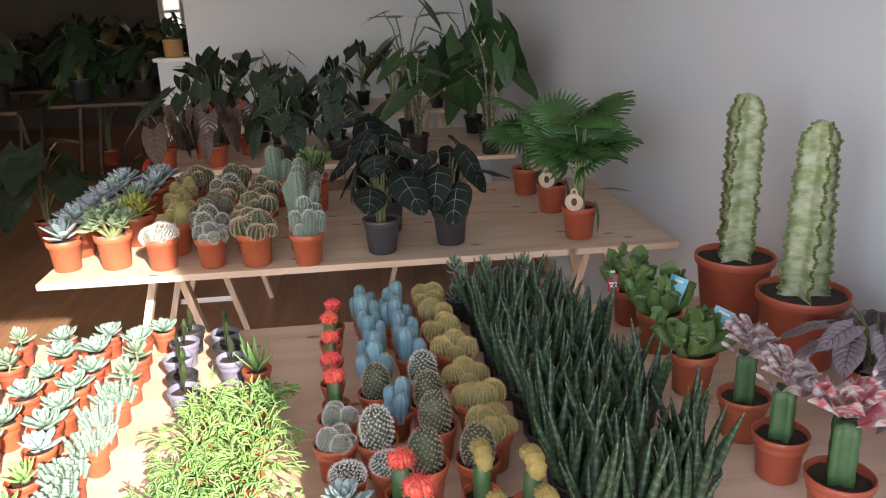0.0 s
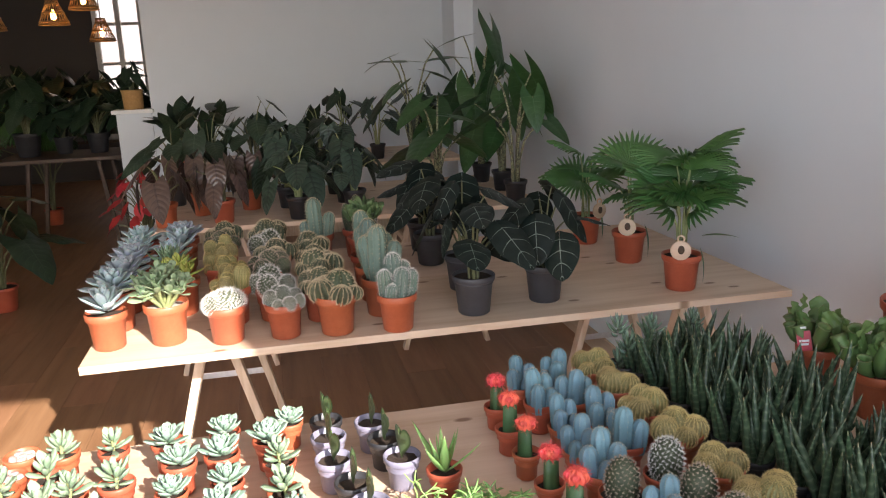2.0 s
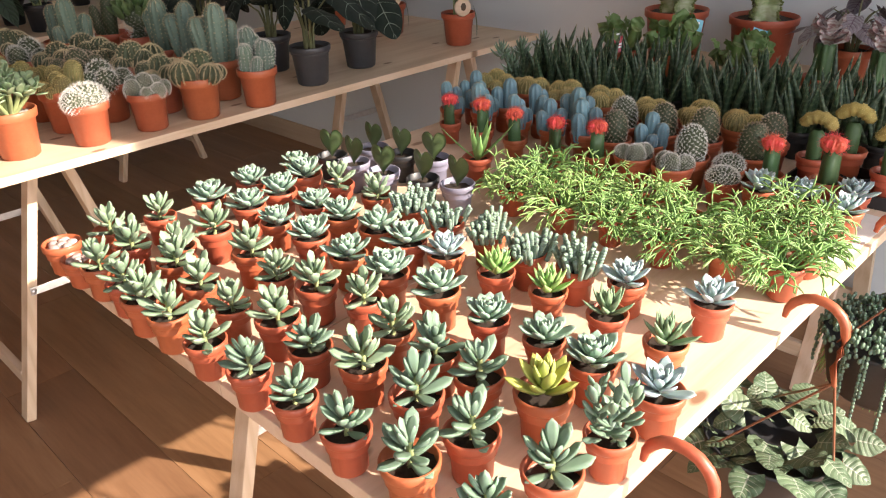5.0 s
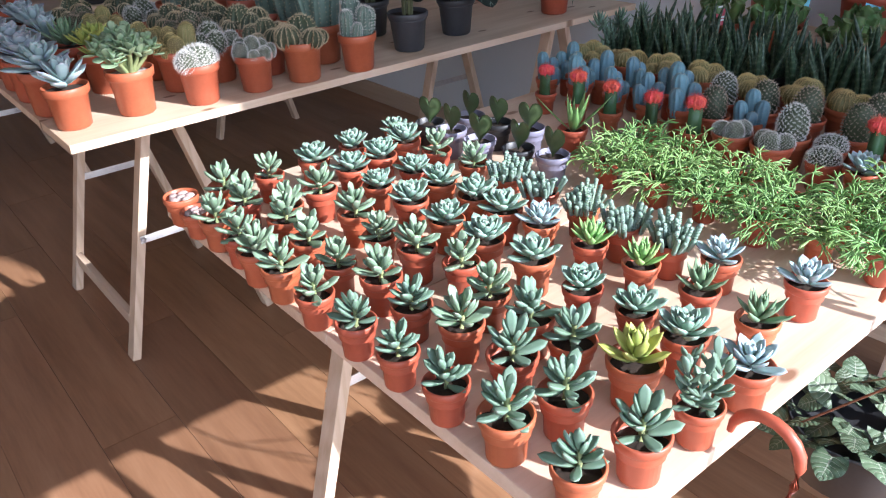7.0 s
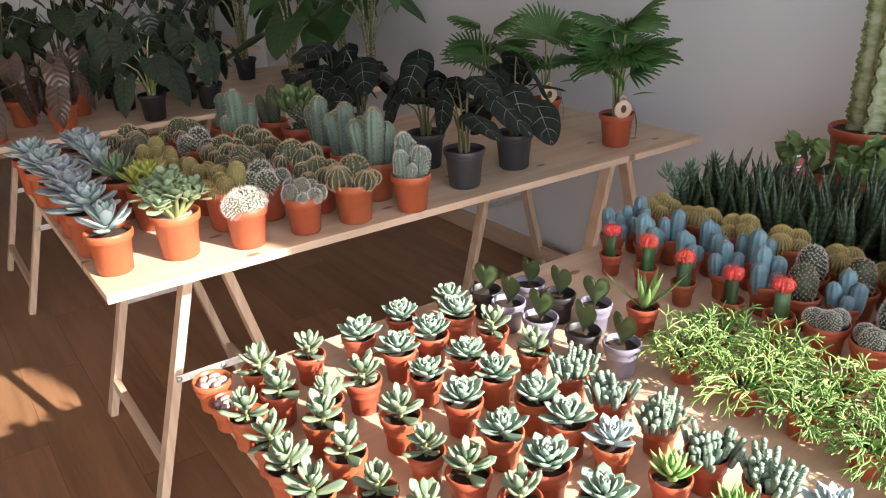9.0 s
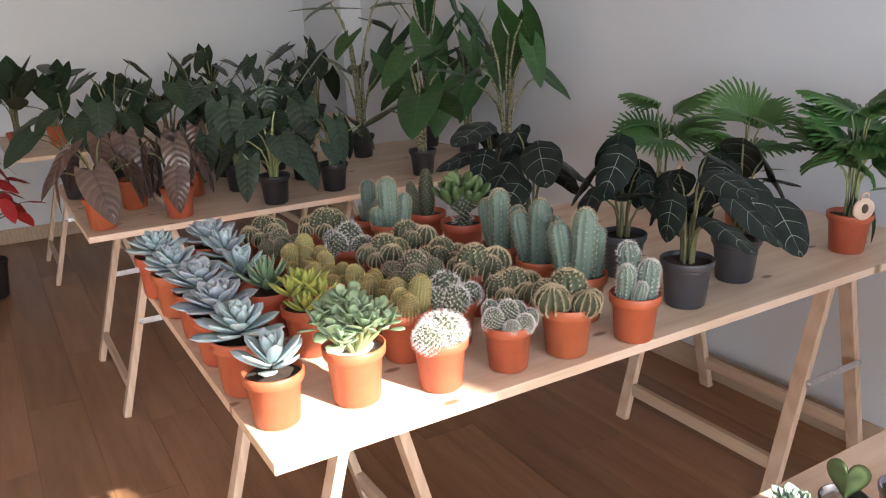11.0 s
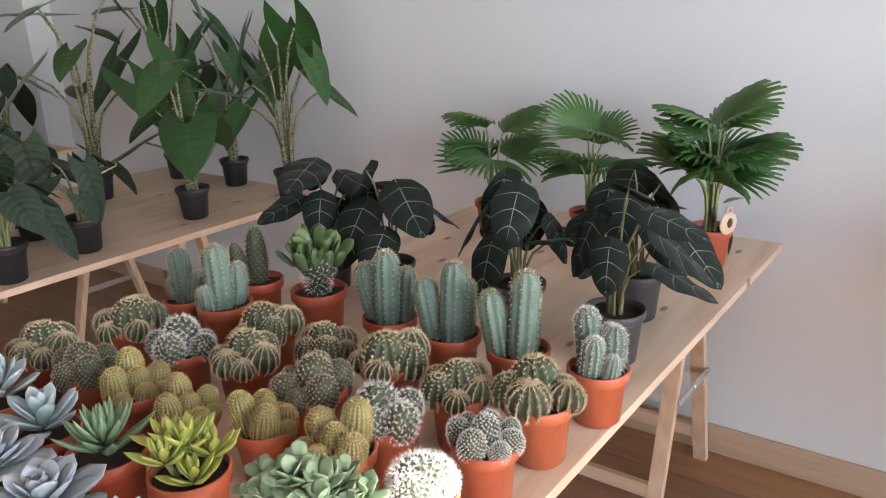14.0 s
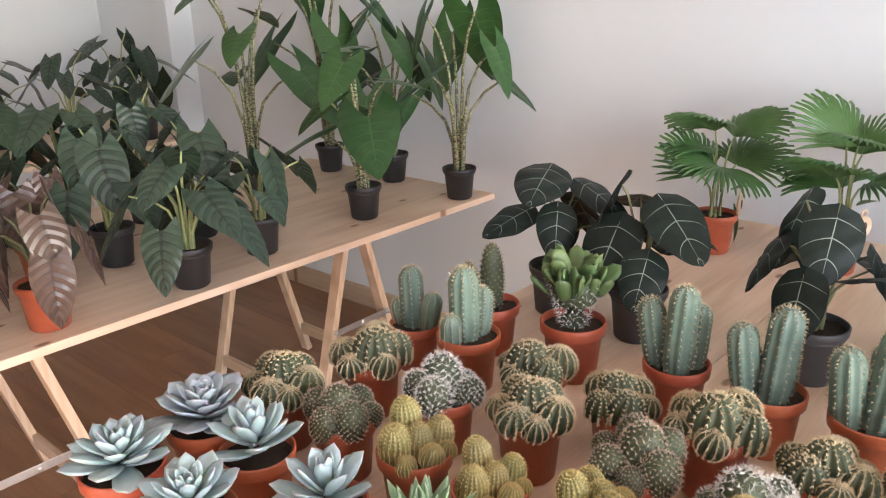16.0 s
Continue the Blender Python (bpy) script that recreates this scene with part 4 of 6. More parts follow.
cols = [cluster("group of blue-green column cacti in clay-coloured pot", POT_L, "column", BC, group=CL), cluster("group of blue-green column cacti in clay-coloured pot", POT_L, "column", BC2, group=CL)]
spread([cols[1]], [(-0.310, 3.222), (-0.314, 3.095)])
spread([cols[0]], [(-0.194, 2.766), (-0.200, 2.620), (-0.202, 2.482)])
spread([cluster("branched blue column cactus with white spines in clay-coloured pot", POT_L, "spinycolumn", BB6, group=CL)], [(-0.188, 2.341)], turn=False)
spread([cluster("dark brown-spined column cactus in clay-coloured pot", POT_L, "brown", [(0, 0, 0.022, 0.130), (-0.028, 0.008, 0.018, 0.10)], group=CL)], [(-0.170, 3.148)])


def paddle_cactus():
    t = potted("leaf_cactus", "spiny green leaf cactus with notched pads in clay-coloured pot", POT_L, "cactus", CL)
    stem = tube([(0, 0, 0.084), (0.002, 0, 0.100), (0.004, 0, 0.130), (0, 0.003, 0.165), (0, 0.003, 0.178)], [0.016, 0.022, 0.032, 0.040, 0.020], 14)
    st = put("stem", mesh_of("stem", *stem[:2], C_GREEN, stem[2]), t, Matrix())
    pts = []
    for i in range(170):
        q = i / 170
        r = 0.019 + 0.023 * q
        pts.append((Vector((r * math.cos(i * GOLD), r * math.sin(i * GOLD), 0.092 + 0.075 * q)), Vector((math.cos(i * GOLD), math.sin(i * GOLD), 0.1))))
    part("spine_coat", spines_on(pts, 0.010, 7, 0.0004, SP_WHITE), None, st)["kind"] = "stuff"
    pad = fat_leaf("pad", 0.052, 0.030, 0.006, C_PAD, 0.6, 0.55, 0.08, 0.12)
    for i in range(34):
        a, r = i * GOLD, 0.042 * math.sqrt((i + 0.5) / 34)
        put("pad", pad, t, pose(r * math.cos(a), r * math.sin(a), 0.150 + 0.030 * (1 - r / 0.05) + RNG.uniform(-0.012, 0.006), 0, 0, math.degrees(a)) @ pose(0, 0, 0, RNG.uniform(-80, 80), -RNG.uniform(35, 88), 0) @ Matrix.Scale(RNG.uniform(0.65, 1.05), 4))
    return t


spread([paddle_cactus()], [(-0.170, 2.970)], smin=1.12, smax=1.12)


# large rosettes along the middle table's end
def large(leaf, n, label, z=0.096, tilt0=6, rise=0.03, s1=0.3):
    t = potted("echeveria", label, POT_L, "succulent", "large rosettes")
    rosette(t, leaf, n, z, 0.004, tilt0, 80, 1.0, s1, rise)
    return t


spread([large(L_B1, 32, "broad grey-blue echeveria rosette in clay-coloured pot"), large(L_B2, 34, "narrow-leaved blue-grey rosette in clay-coloured pot", tilt0=4)],
       [(-0.895, 2.750), (-0.895, 3.215), (-0.765, 3.220), (-0.895, 3.060), (-0.888, 2.890), (-0.900, 2.600)], smin=1.02, smax=1.10)
spread([large(L_B2, 17, "open pale grey-green rosette in clay-coloured pot", tilt0=16, s1=0.5)], [(-0.900, 2.456), (-0.762, 3.110), (-0.778, 2.955)], smin=0.95, smax=1.02)
spread([large(L_B3, 26, "dull green pointed rosette in clay-coloured pot", tilt0=18, s1=0.5)], [(-0.772, 2.812)], smin=1.05, smax=1.05)


def yellow_sedum():
    t = potted("yellow_sedum", "yellow-green branching sedum in clay-coloured pot", POT_L, "succulent", "large rosettes")
    for j in range(5):
        a = j * 1.26 + 0.4
        o = Vector((0.030 * math.cos(a), 0.030 * math.sin(a), 0.0)) if j else Vector((0, 0, 0))
        hh = RNG.uniform(0.006, 0.05)
        st = tube([(o.x * 0.5, o.y * 0.5, 0.085), (o.x, o.y, 0.098 + hh)], [0.005, 0.004], 6)
        put("stem", mesh_of("stem", *st[:2], M_STEM, st[2]), t, Matrix())
        rosette(t, L_B4, 13, 0.085 + hh, 0.002, 15, 75, 0.85, 0.4, 0.015, (o.x, o.y))
    return t


spread([yellow_sedum()], [(-0.738, 2.680)], turn=False)


def jade():
    t = potted("crassula", "bushy pale green jade-leaved succulent in clay-coloured pot with gravel", POT_LG, "succulent", "large rosettes")
    for j in range(21):
        a = j * GOLD
        r = 0.068 * math.sqrt(j / 21)
        top = Vector((r * math.cos(a), r * math.sin(a), 0.150 + 0.038 * (1 - r / 0.068) + RNG.uniform(-0.012, 0.014)))
        st = tube([(top.x * 0.15, top.y * 0.15, 0.094), (top.x * 0.7, top.y * 0.7, 0.128), tuple(top)], [0.006, 0.0045, 0.0035], 6)
        put("stem", mesh_of("stem", *st[:2], M_STEM, st[2]), t, Matrix())
        for i in range(9):
            q = i / 8
            m = Matrix.Translation(top - Vector((0, 0, 0.02 * (1 - q)))) @ pose(0, 0, 0, 0, 0, math.degrees(i * GOLD + j)) @ pose(0.002, 0, 0, RNG.uniform(-20, 20), -(RNG.uniform(-15, 40) + 45 * q), 0) @ Matrix.Scale(RNG.uniform(0.58, 0.95) * (1 - 0.3 * q), 4)
            put("leaf", L_CR, t, m)
    return t


spread([jade()], [(-0.757, 2.446)], turn=False, smin=1.0, smax=1.0)

# ---- cacti on the front table ----
FT = "small cacti in rows on the front table"


def moon():
    t = potted("moon_cactus", "red grafted moon cactus on green stalk in clay-coloured pot", POT_S, "cactus", FT)
    verts, faces = [], []
    n = 9
    for i, (z, k) in enumerate(((0.044, 1.0), (0.07, 0.95), (0.105, 0.9))):
        for j in range(n):
            a = 2 * math.pi * j / n
            r = 0.0135 * k * (1.0 + 0.28 * math.cos(3 * a))
            verts.append((r * math.cos(a), r * math.sin(a), z))
    for i in range(2):
        for j in range(n):
            faces.append((i * n + j, i * n + (j + 1) % n, (i + 1) * n + (j + 1) % n, (i + 1) * n + j))
    faces.append(tuple(2 * n + j for j in range(n)))
    put("stalk", mesh_of("stalk", verts, faces, C_STALK), t, Matrix())
    me, pts = ribbed("head", 0.0160, 0.027, 9, C_RED, 0.22, 11)
    hd = put("head", me, t, pose(0, 0, 0.099))
    part("spine_coat", spines_on(pts, 0.010, 3, 0.0004, C_RED), None, hd)["kind"] = "stuff"
    for i in range(5):
        b, _ = ribbed("offset", 0.0070, 0.012, 7, C_RED, 0.2, 8)
        put("offset", b, t, pose(0.0125 * math.cos(i * 1.26), 0.0125 * math.sin(i * 1.26), 0.110))
    return t


spread([moon()], [(-0.122, 1.735), (-0.130, 1.640), (-0.130, 1.555), (-0.130, 1.455), (-0.125, 1.368), (-0.035, 1.080)], smin=0.84, smax=0.94)
spread([copy_thing(bpy.data.objects["moon_cactus"], Matrix())], [(-0.020, 0.990)], smin=1.05, smax=1.05)
BLU = [(0.0, 0.010, 0.0125, 0.072), (-0.016, -0.004, 0.0115, 0.052), (0.016, -0.004, 0.012, 0.056), (0.002, -0.018, 0.0105, 0.038)]
spread([cluster("clump of powder-blue column cacti in small pot", POT_S, "bluecolumn", BLU, group=FT)], [(-0.055, 1.790), (-0.050, 1.700), (-0.042, 1.610), (-0.052, 1.520), (0.010, 1.780), (0.012, 1.690), (0.022, 1.600), (0.025, 1.510), (-0.050, 1.440), (-0.020, 1.312)], smin=0.95, smax=1.15)
tall = [cluster("white-dotted oval cactus in clay-coloured pot", POT_M, "white", [(0, 0, 0.030, 0.082)], group=FT, lean=0), cluster("brown-spined oval cactus in clay-coloured pot", POT_M, "brown", [(0, 0, 0.029, 0.080)], group=FT, lean=0)]
spread([tall[0]], [(-0.062, 1.212), (0.036, 1.405)], smin=0.78, smax=0.85)
spread([tall[1]], [(-0.052, 1.374), (0.035, 1.318), (0.035, 1.234), (0.005, 1.128), (0.085, 1.128)], smin=0.76, smax=0.85)
WC = [(0.0, 0.012, 0.019, 0.040), (0.020, -0.010, 0.018, 0.032), (-0.020, -0.008, 0.018, 0.034), (0.0, -0.024, 0.014, 0.022)]
spread([cluster("clump of small white-spined ball cacti in clay-coloured pot", POT_M, "white", WC, group=FT)], [(-0.122, 1.290), (-0.128, 1.212)], smin=0.80, smax=0.86)
spread([cluster("flat white woolly cactus in clay-coloured pot", POT_M, "white", [(0, 0, 0.036, 0.042)], group=FT)], [(-0.112, 1.128), (-0.050, 1.145)], smin=0.66, smax=0.72)
YC = [(0.0, 0.014, 0.023, 0.048), (0.024, -0.006, 0.021, 0.040), (-0.024, -0.004, 0.021, 0.042), (0.002, -0.026, 0.018, 0.030)]
spread([cluster("clump of yellow-spined ball cacti in clay-coloured pot", POT_M, "gold", YC, group=FT)], [(0.098, 1.785), (0.098, 1.690), (0.100, 1.590), (0.110, 1.495), (0.112, 1.385), (0.118, 1.285), (0.118, 1.195)], smin=0.88, smax=0.98)


def crest_graft(label, mat, pot, s=1.0):
    """Ruffled crest on a ridged green stalk."""
    t = potted("crested_spurge", label, pot, "cactus", "grafted crested plants")
    verts, faces = [], []
    n, z0 = 16, pot[2] - 0.012
    for i in range(7):
        for j in range(n):
            a = 2 * math.pi * j / n
            r = 0.015 * s * (1 + 0.38 * math.cos(4 * a) + (0.10 * (i % 2) if j % 4 == 0 else 0))
            verts.append((r * math.cos(a), r * math.sin(a), z0 + 0.014 * i * s))
    for i in range(6):
        for j in range(n):
            faces.append((i * n + j, i * n + (j + 1) % n, (i + 1) * n + (j + 1) % n, (i + 1) * n + j))
    faces.append(tuple(6 * n + j for j in range(n)))
    put("stalk", mesh_of("stalk", verts, faces, C_STALK), t, Matrix())
    for layer in range(5):
        v, f, N = [], [], 40
        for i in range(5):
            q = i / 4
            for j in range(N):
                u = j / (N - 1)
                a = (u - 0.5) * 3.6 + layer * 1.26
                r = s * (0.008 + (0.040 - 0.004 * layer) * q)
                wav = 0.007 * s * q * math.sin(u * 34 + layer * 2)
                v.append((r * math.cos(a) * 0.92 + wav * math.sin(a), r * math.sin(a) * 0.92 + wav * math.cos(a), z0 + s * (0.080 + 0.010 * layer + 0.022 * q + 0.010 * q * math.sin(u * 21 + layer))))
        for i in range(4):
            for j in range(N - 1):
                f.append((i * N + j, i * N + j + 1, (i + 1) * N + j + 1, (i + 1) * N + j))
        put("crest", mesh_of("crest", v, f, mat), t, Matrix())
    return t


CG = crest_graft("grey-pink ruffled crest grafted on green stalk in clay-coloured pot", M_CREST, POT_M)
spread([CG], [(0.555, 1.202), (0.550, 1.083)], smin=1.0, smax=1.08)
spread([crest_graft("red and white ruffled crest grafted on green stalk in clay-coloured pot", M_CRESTR, POT_M)], [(0.560, 0.955)], smin=1.1, smax=1.1)


def tan_crest():
    """A fan-shaped velvety crest, wide one way and thin the other, curling over a short stalk."""
    t = potted("golden_crest_cactus", "tan velvety crested cactus grafted on green stalk in clay-coloured pot", POT_S, "cactus", FT)
    st = tube([(0, 0, 0.044), (0, 0, 0.070), (0, 0, 0.094), (0, 0, 0.100)], [0.012, 0.013, 0.012, 0.006], 10)
    put("stalk", mesh_of("stalk", *st[:2], C_STALK, st[2]), t, Matrix())
    v, f, N, K = [], [], 22, 12
    for i in range(N):
        u = -1 + 2 * i / (N - 1)
        bend = u * 1.25
        half = 0.0125 * math.sqrt(max(0.02, 1 - u ** 6)) * (1 + 0.10 * math.sin(i * 1.7))
        cy, cz = 0.027 * math.sin(bend), 0.094 + 0.027 * math.cos(bend)
        for k in range(K):
            b = 2 * math.pi * k / K
            rad = half * 0.85 * math.sin(b)
            v.append((half * math.cos(b), cy + rad * math.sin(bend), cz + rad * math.cos(bend)))
    for i in range(N - 1):
        for k in range(K):
            f.append((i * K + k, i * K + (k + 1) % K, (i + 1) * K + (k + 1) % K, (i + 1) * K + k))
    f += [tuple(range(K)), tuple((N - 1) * K + k for k in reversed(range(K)))]
    cr = put("crest", mesh_of("crest", v, f, C_TAN), t, Matrix())
    pts = [(Vector(p), (Vector(p) - Vector((0, 0, 0.088))).normalized()) for p in v]
    part("spine_coat", spines_on(pts, 0.0016, 8, 0.0003, SP_GOLD), None, cr)["kind"] = "stuff"
    return t


spread([tan_crest()], [(0.075, 1.046), (0.138, 1.006), (0.136, 0.925), (0.072, 0.922)], z=TOP + 0.0025, turn=False, smin=1.0, smax=1.12)


def tray(x, y, nx, ny):
    """Shallow black tray of round pot cells."""
    c = 0.062
    t = thing("plant_tray", "shallow black plastic tray with round cells for pots", "tray", "black plant trays", pose(x, y, TOP, 0, 0, SKEW))
    w, d = nx * c / 2, ny * c / 2
    part("base", box_bm(-w, w, -d, d, 0.0, 0.002), M_BLACKPOT, t)
    for s in (-1, 1):
        part("rim", box_bm(s * w - 0.0015, s * w + 0.0015, -d - 0.0015, d + 0.0015, 0.0, 0.022), M_BLACKPOT, t)
        part("rim", box_bm(-w + 0.0015, w - 0.0015, s * d - 0.0015, s * d + 0.0015, 0.0, 0.022), M_BLACKPOT, t)
    v, f = lathe([(0.0285, 0.002), (0.0302, 0.020), (0.0308, 0.022), (0.0312, 0.020), (0.0300, 0.002)], 20)
    cell = mesh_of("cell", v, f, M_BLACKPOT)
    for i in range(nx):
        for j in range(ny):
            put("cell", cell, t, pose(-w + c * (i + 0.5), -d + c * (j + 0.5), 0))


tray(0.105, 0.985, 2, 3)
sheet = tagged(part("paper_sheet", box_bm(-0.110, 0.110, -0.030, 0.030, 0.0005, 0.0015), M_CARD, None), "long white paper sheet lying on the table edge", "paper")
sheet.matrix_basis = pose(-0.100, 0.925, TOP, 0, 0, SKEW - 2)


# rod-leaved snake plants
ROD = []
for k, (L, r) in enumerate(((0.104, 0.0068), (0.126, 0.0071), (0.084, 0.0062))):
    st = tube([(0, 0, 0), (0.004, 0, L * 0.3), (0.010, 0, L * 0.62), (0.016, 0, L * 0.86), (0.019, 0, L)], [r * 0.85, r, r * 0.82, r * 0.42, 0.0004], 8)
    ROD.append(mesh_of("rod_leaf", *st[:2], S_ROD, st[2]))


def rods(count):
    t = potted("snake_plant", "dark banded rod-leaved snake plant in black pot", POT_BS, "houseplant", "rod-leaved snake plants")
    for i in range(count):
        a, r = i * GOLD, 0.021 * math.sqrt((i + 0.5) / count)
        put("leaf", RNG.choice(ROD), t, pose(r * math.cos(a), r * math.sin(a), 0.042, 0, 0, math.degrees(a) + RNG.uniform(-40, 40)) @ pose(0, 0, 0, RNG.uniform(-5, 5), RNG.uniform(-2, 16), 0) @ Matrix.Scale(RNG.uniform(0.75, 1.1), 4))
    return t


RODS = [rods(12), rods(11), rods(13)]
spots = []
for c in range(4):
    for i in range(12):
        x = 0.196 + 0.064 * c + 0.002 * i
        y = 1.785 - 0.0735 * i
        if c == 3 and (i < 1 or i % 3 == 2):
            continue
        spots.append((x + RNG.uniform(-0.006, 0.006), y + RNG.uniform(-0.006, 0.006)))
spread(RODS, spots, smin=0.95, smax=1.12)


def aloe():
    t = potted("dark_aloe", "dark green stubby rosette plant in black pot", POT_BS, "succulent", "rod-leaved snake plants")
    lf = fat_leaf("stub_leaf", 0.040, 0.013, 0.005, S_KD, 0.45, 0.6, 0.25, 0.9)
    for j in range(3):
        rosette(t, lf, 16, 0.048 + 0.03 * j, 0.003, 20, 70, 0.8, 0.4, 0.03, (0.012 * math.cos(j * 2.1), 0.012 * math.sin(j * 2.1)))
    return t


spread([aloe()], [(0.170, 1.812), (0.245, 1.822), (0.320, 1.812)], smin=1.0, smax=1.1)


def sheet_leaf(name, L, W, mat, lobe=0.25, droop=0.25, fold=0.2, wave=0.0, w0=0.55, peak=0.3, tipx=0.85, rows=13, half=6):
    """A thin leaf along +x from its stalk: back lobes, folded midrib, drooping tip; egg-shaped if w0 is negative."""
    v, uv, f = [], [], []
    cols = 2 * half + 1
    for i in range(rows):
        s = i / (rows - 1)
        if w0 < 0:
            w = max(0.0, math.sin(math.pi * s ** peak)) ** tipx
        else:
            w = (w0 + (1 - w0) * math.sin(0.5 * math.pi * min(1, s / peak))) if s < peak else max(0.0, math.cos(0.5 * math.pi * (s - peak) / (1 - peak))) ** tipx
        w = max(w, 0.01) * W / 2
        for j in range(cols):
            q = (j - half) / half
            x = L * s - lobe * L * abs(q) ** 1.4 * (1 - s) ** 1.5
            z = fold * abs(q) * w - droop * L * s * s + wave * w * math.sin(s * 14 + q * 3) * abs(q) - 0.15 * w * q * q
            v.append((x, q * w, z))
            uv.append((s, (q + 1) / 2))
    for i in range(rows - 1):
        for j in range(cols - 1):
            f.append((i * cols + j, (i + 1) * cols + j, (i + 1) * cols + j + 1, i * cols + j + 1))
    return mesh_of(name, v, f, mat, uv)


# low pitcher plants
def pitcher_mesh(L, bend):
    """A hollow pitcher leaf along +x: slim foot, swelling belly with a keel, flared lip and a small hood."""
    v, f, uv, K = [], [], [], 10
    rows = ((0.0, 0.004, 1.0), (0.15, 0.005, 1.0), (0.35, 0.0095, 1.0), (0.58, 0.0145, 1.0), (0.78, 0.0140, 1.0), (0.90, 0.0125, 1.0), (0.95, 0.0155, 1.0), (0.945, 0.0125, 1.0), (0.85, 0.0100, 1.0), (0.70, 0.0095, 1.0))
    for u, r, _ in rows:
        an = bend * u
        x, z = L * math.sin(an) / bend, L * (1 - math.cos(an)) / bend
        for k in range(K):
            b = 2 * math.pi * k / K
            rr = r * (1.28 if k == 0 else 1.0)
            v.append((x - rr * math.cos(b) * math.sin(an), rr * math.sin(b), z + rr * math.cos(b) * math.cos(an)))
            uv.append((u, k / K))
    for i in range(len(rows) - 1):
        for k in range(K):
            f.append((i * K + k, i * K + (k + 1) % K, (i + 1) * K + (k + 1) % K, (i + 1) * K + k))
    return mesh_of("pitcher", v, f, S_CURL, uv)


HOOD = sheet_leaf("hood", 0.034, 0.040, S_CURL, 0.1, 0.30, 0.25, 0.20, 0.5, 0.5)
PITCH = [(pitcher_mesh(0.105, 1.05), 0.105, 1.05), (pitcher_mesh(0.085, 1.30), 0.085, 1.30), (pitcher_mesh(0.095, 0.70), 0.095, 0.70)]


def pitchers():
    t = potted("pitcher_plant", "low green pitcher plant with curling hooded leaves in clay-coloured pot", POT_L, "houseplant", "low pitcher plants")
    for i in range(15):
        me, L, bend = PITCH[i % 3]
        lf = put("pitcher", me, t, pose(0, 0, 0.086, 0, 0, i * 137.5 + RNG.uniform(-12, 12)) @ pose(0.008, 0, 0, RNG.uniform(-30, 30), -RNG.uniform(4, 46), 0) @ Matrix.Scale(RNG.uniform(0.75, 1.18), 4))
        put("hood", HOOD, lf, pose(L * 0.93 * math.sin(bend * 0.95) / (bend * 0.95) - 0.016 * math.sin(bend), 0, L * (1 - math.cos(bend * 0.95)) / bend + 0.012 * math.cos(bend), 0, -math.degrees(bend) - 15, 0))
    return t


PITCHERS = [pitchers(), pitchers(), pitchers()]
spread(PITCHERS, [(0.558, 1.712), (0.560, 1.560), (0.545, 1.370)], turn=False, smin=0.86, smax=0.92)


def tag_card(t, mat, m, w=0.045, h=0.07):
    c = put("plant_label", mesh_of("plant_label", [(-w / 2, 0, 0), (w / 2, 0, 0), (w / 2, 0, h), (-w / 2, 0, h), (-w / 2, 0.0008, 0), (w / 2, 0.0008, 0), (w / 2, 0.0008, h), (-w / 2, 0.0008, h)], [(0, 1, 2, 3), (7, 6, 5, 4), (0, 4, 5, 1), (1, 5, 6, 2), (2, 6, 7, 3), (3, 7, 4, 0)], mat, smooth=False), t, m, "blue printed plant label")
    for i, (zz, ww) in enumerate(((0.012, 0.6), (0.02, 0.7), (0.05, 0.5))):
        part("print_bar", box_bm(-w * ww / 2, w * ww / 2, -0.0007, -0.0002, zz, zz + 0.005), M_CARD, c)
    return c


def euphorbia(label, hgt, seed):
    """Tall variegated spurge: four wavy wings round a core."""
    t = potted("variegated_spurge", label, POT_XL, "cactus", "tall variegated spurges")
    rn = random.Random(seed)
    rows, n = 84, 24
    v, f, uv = [], [], []
    z0 = POT_XL[2] - 0.012
    for i in range(rows):
        q = i / (rows - 1)
        z = z0 + hgt * q
        wob = 1 + 0.10 * math.sin(i * 1.55 + seed) + 0.08 * math.sin(i * 0.43 + seed)
        end = math.sqrt(max(0.0, 1 - max(0, (q - 0.86) / 0.14) ** 2))
        R = 0.036 * (1.04 - 0.20 * q) * end + 0.001
        for j in range(n):
            a = 2 * math.pi * j / n + 0.35 * q + 0.09 * math.sin(i * 0.62 + j // 6)
            wing = math.cos(4 * (2 * math.pi * j / n))
            r = R * ((0.50 + 0.74 * wing ** 2 * wob) if wing > 0 else (0.50 + 0.10 * wing))
            v.append((r * math.cos(a), r * math.sin(a), z + (0.002 * rn.uniform(-1, 1) if j % 6 == 0 and i < rows - 1 else 0)))
            uv.append((q, j / n))
    for i in range(rows - 1):
        for j in range(n):
            f.append((i * n + j, i * n + (j + 1) % n, (i + 1) * n + (j + 1) % n, (i + 1) * n + j))
    f.append(tuple((rows - 1) * n + j for j in range(n)))
    stem = put("stem", mesh_of("stem", v, f, M_EUPH, uv), t, Matrix())
    for j in (0, 6, 12, 18):
        nub = Soup()
        for i in range(1, rows - 2):
            p = Vector(v[i * n + j])
            d = Vector((p.x, p.y, 0)).normalized()
            nub.add(*tube([p - d * 0.004, p, p + d * 0.0025], [0.0030, 0.0030, 0.0010], 5))
        put("wing_edge", nub.mesh("wing_edge", M_EUPHEDGE), stem, Matrix())
    return t


eu = euphorbia("tall wavy-winged variegated spurge in large clay-coloured pot", 0.375, 3)
eu.matrix_basis = pose(0.795, 1.690, TOP, 0, 0, 20)
tag_card(PITCHERS[1], M_BLUECARD, pose(0.010, -0.035, 0.130, -14, 14, -42), 0.040, 0.062)
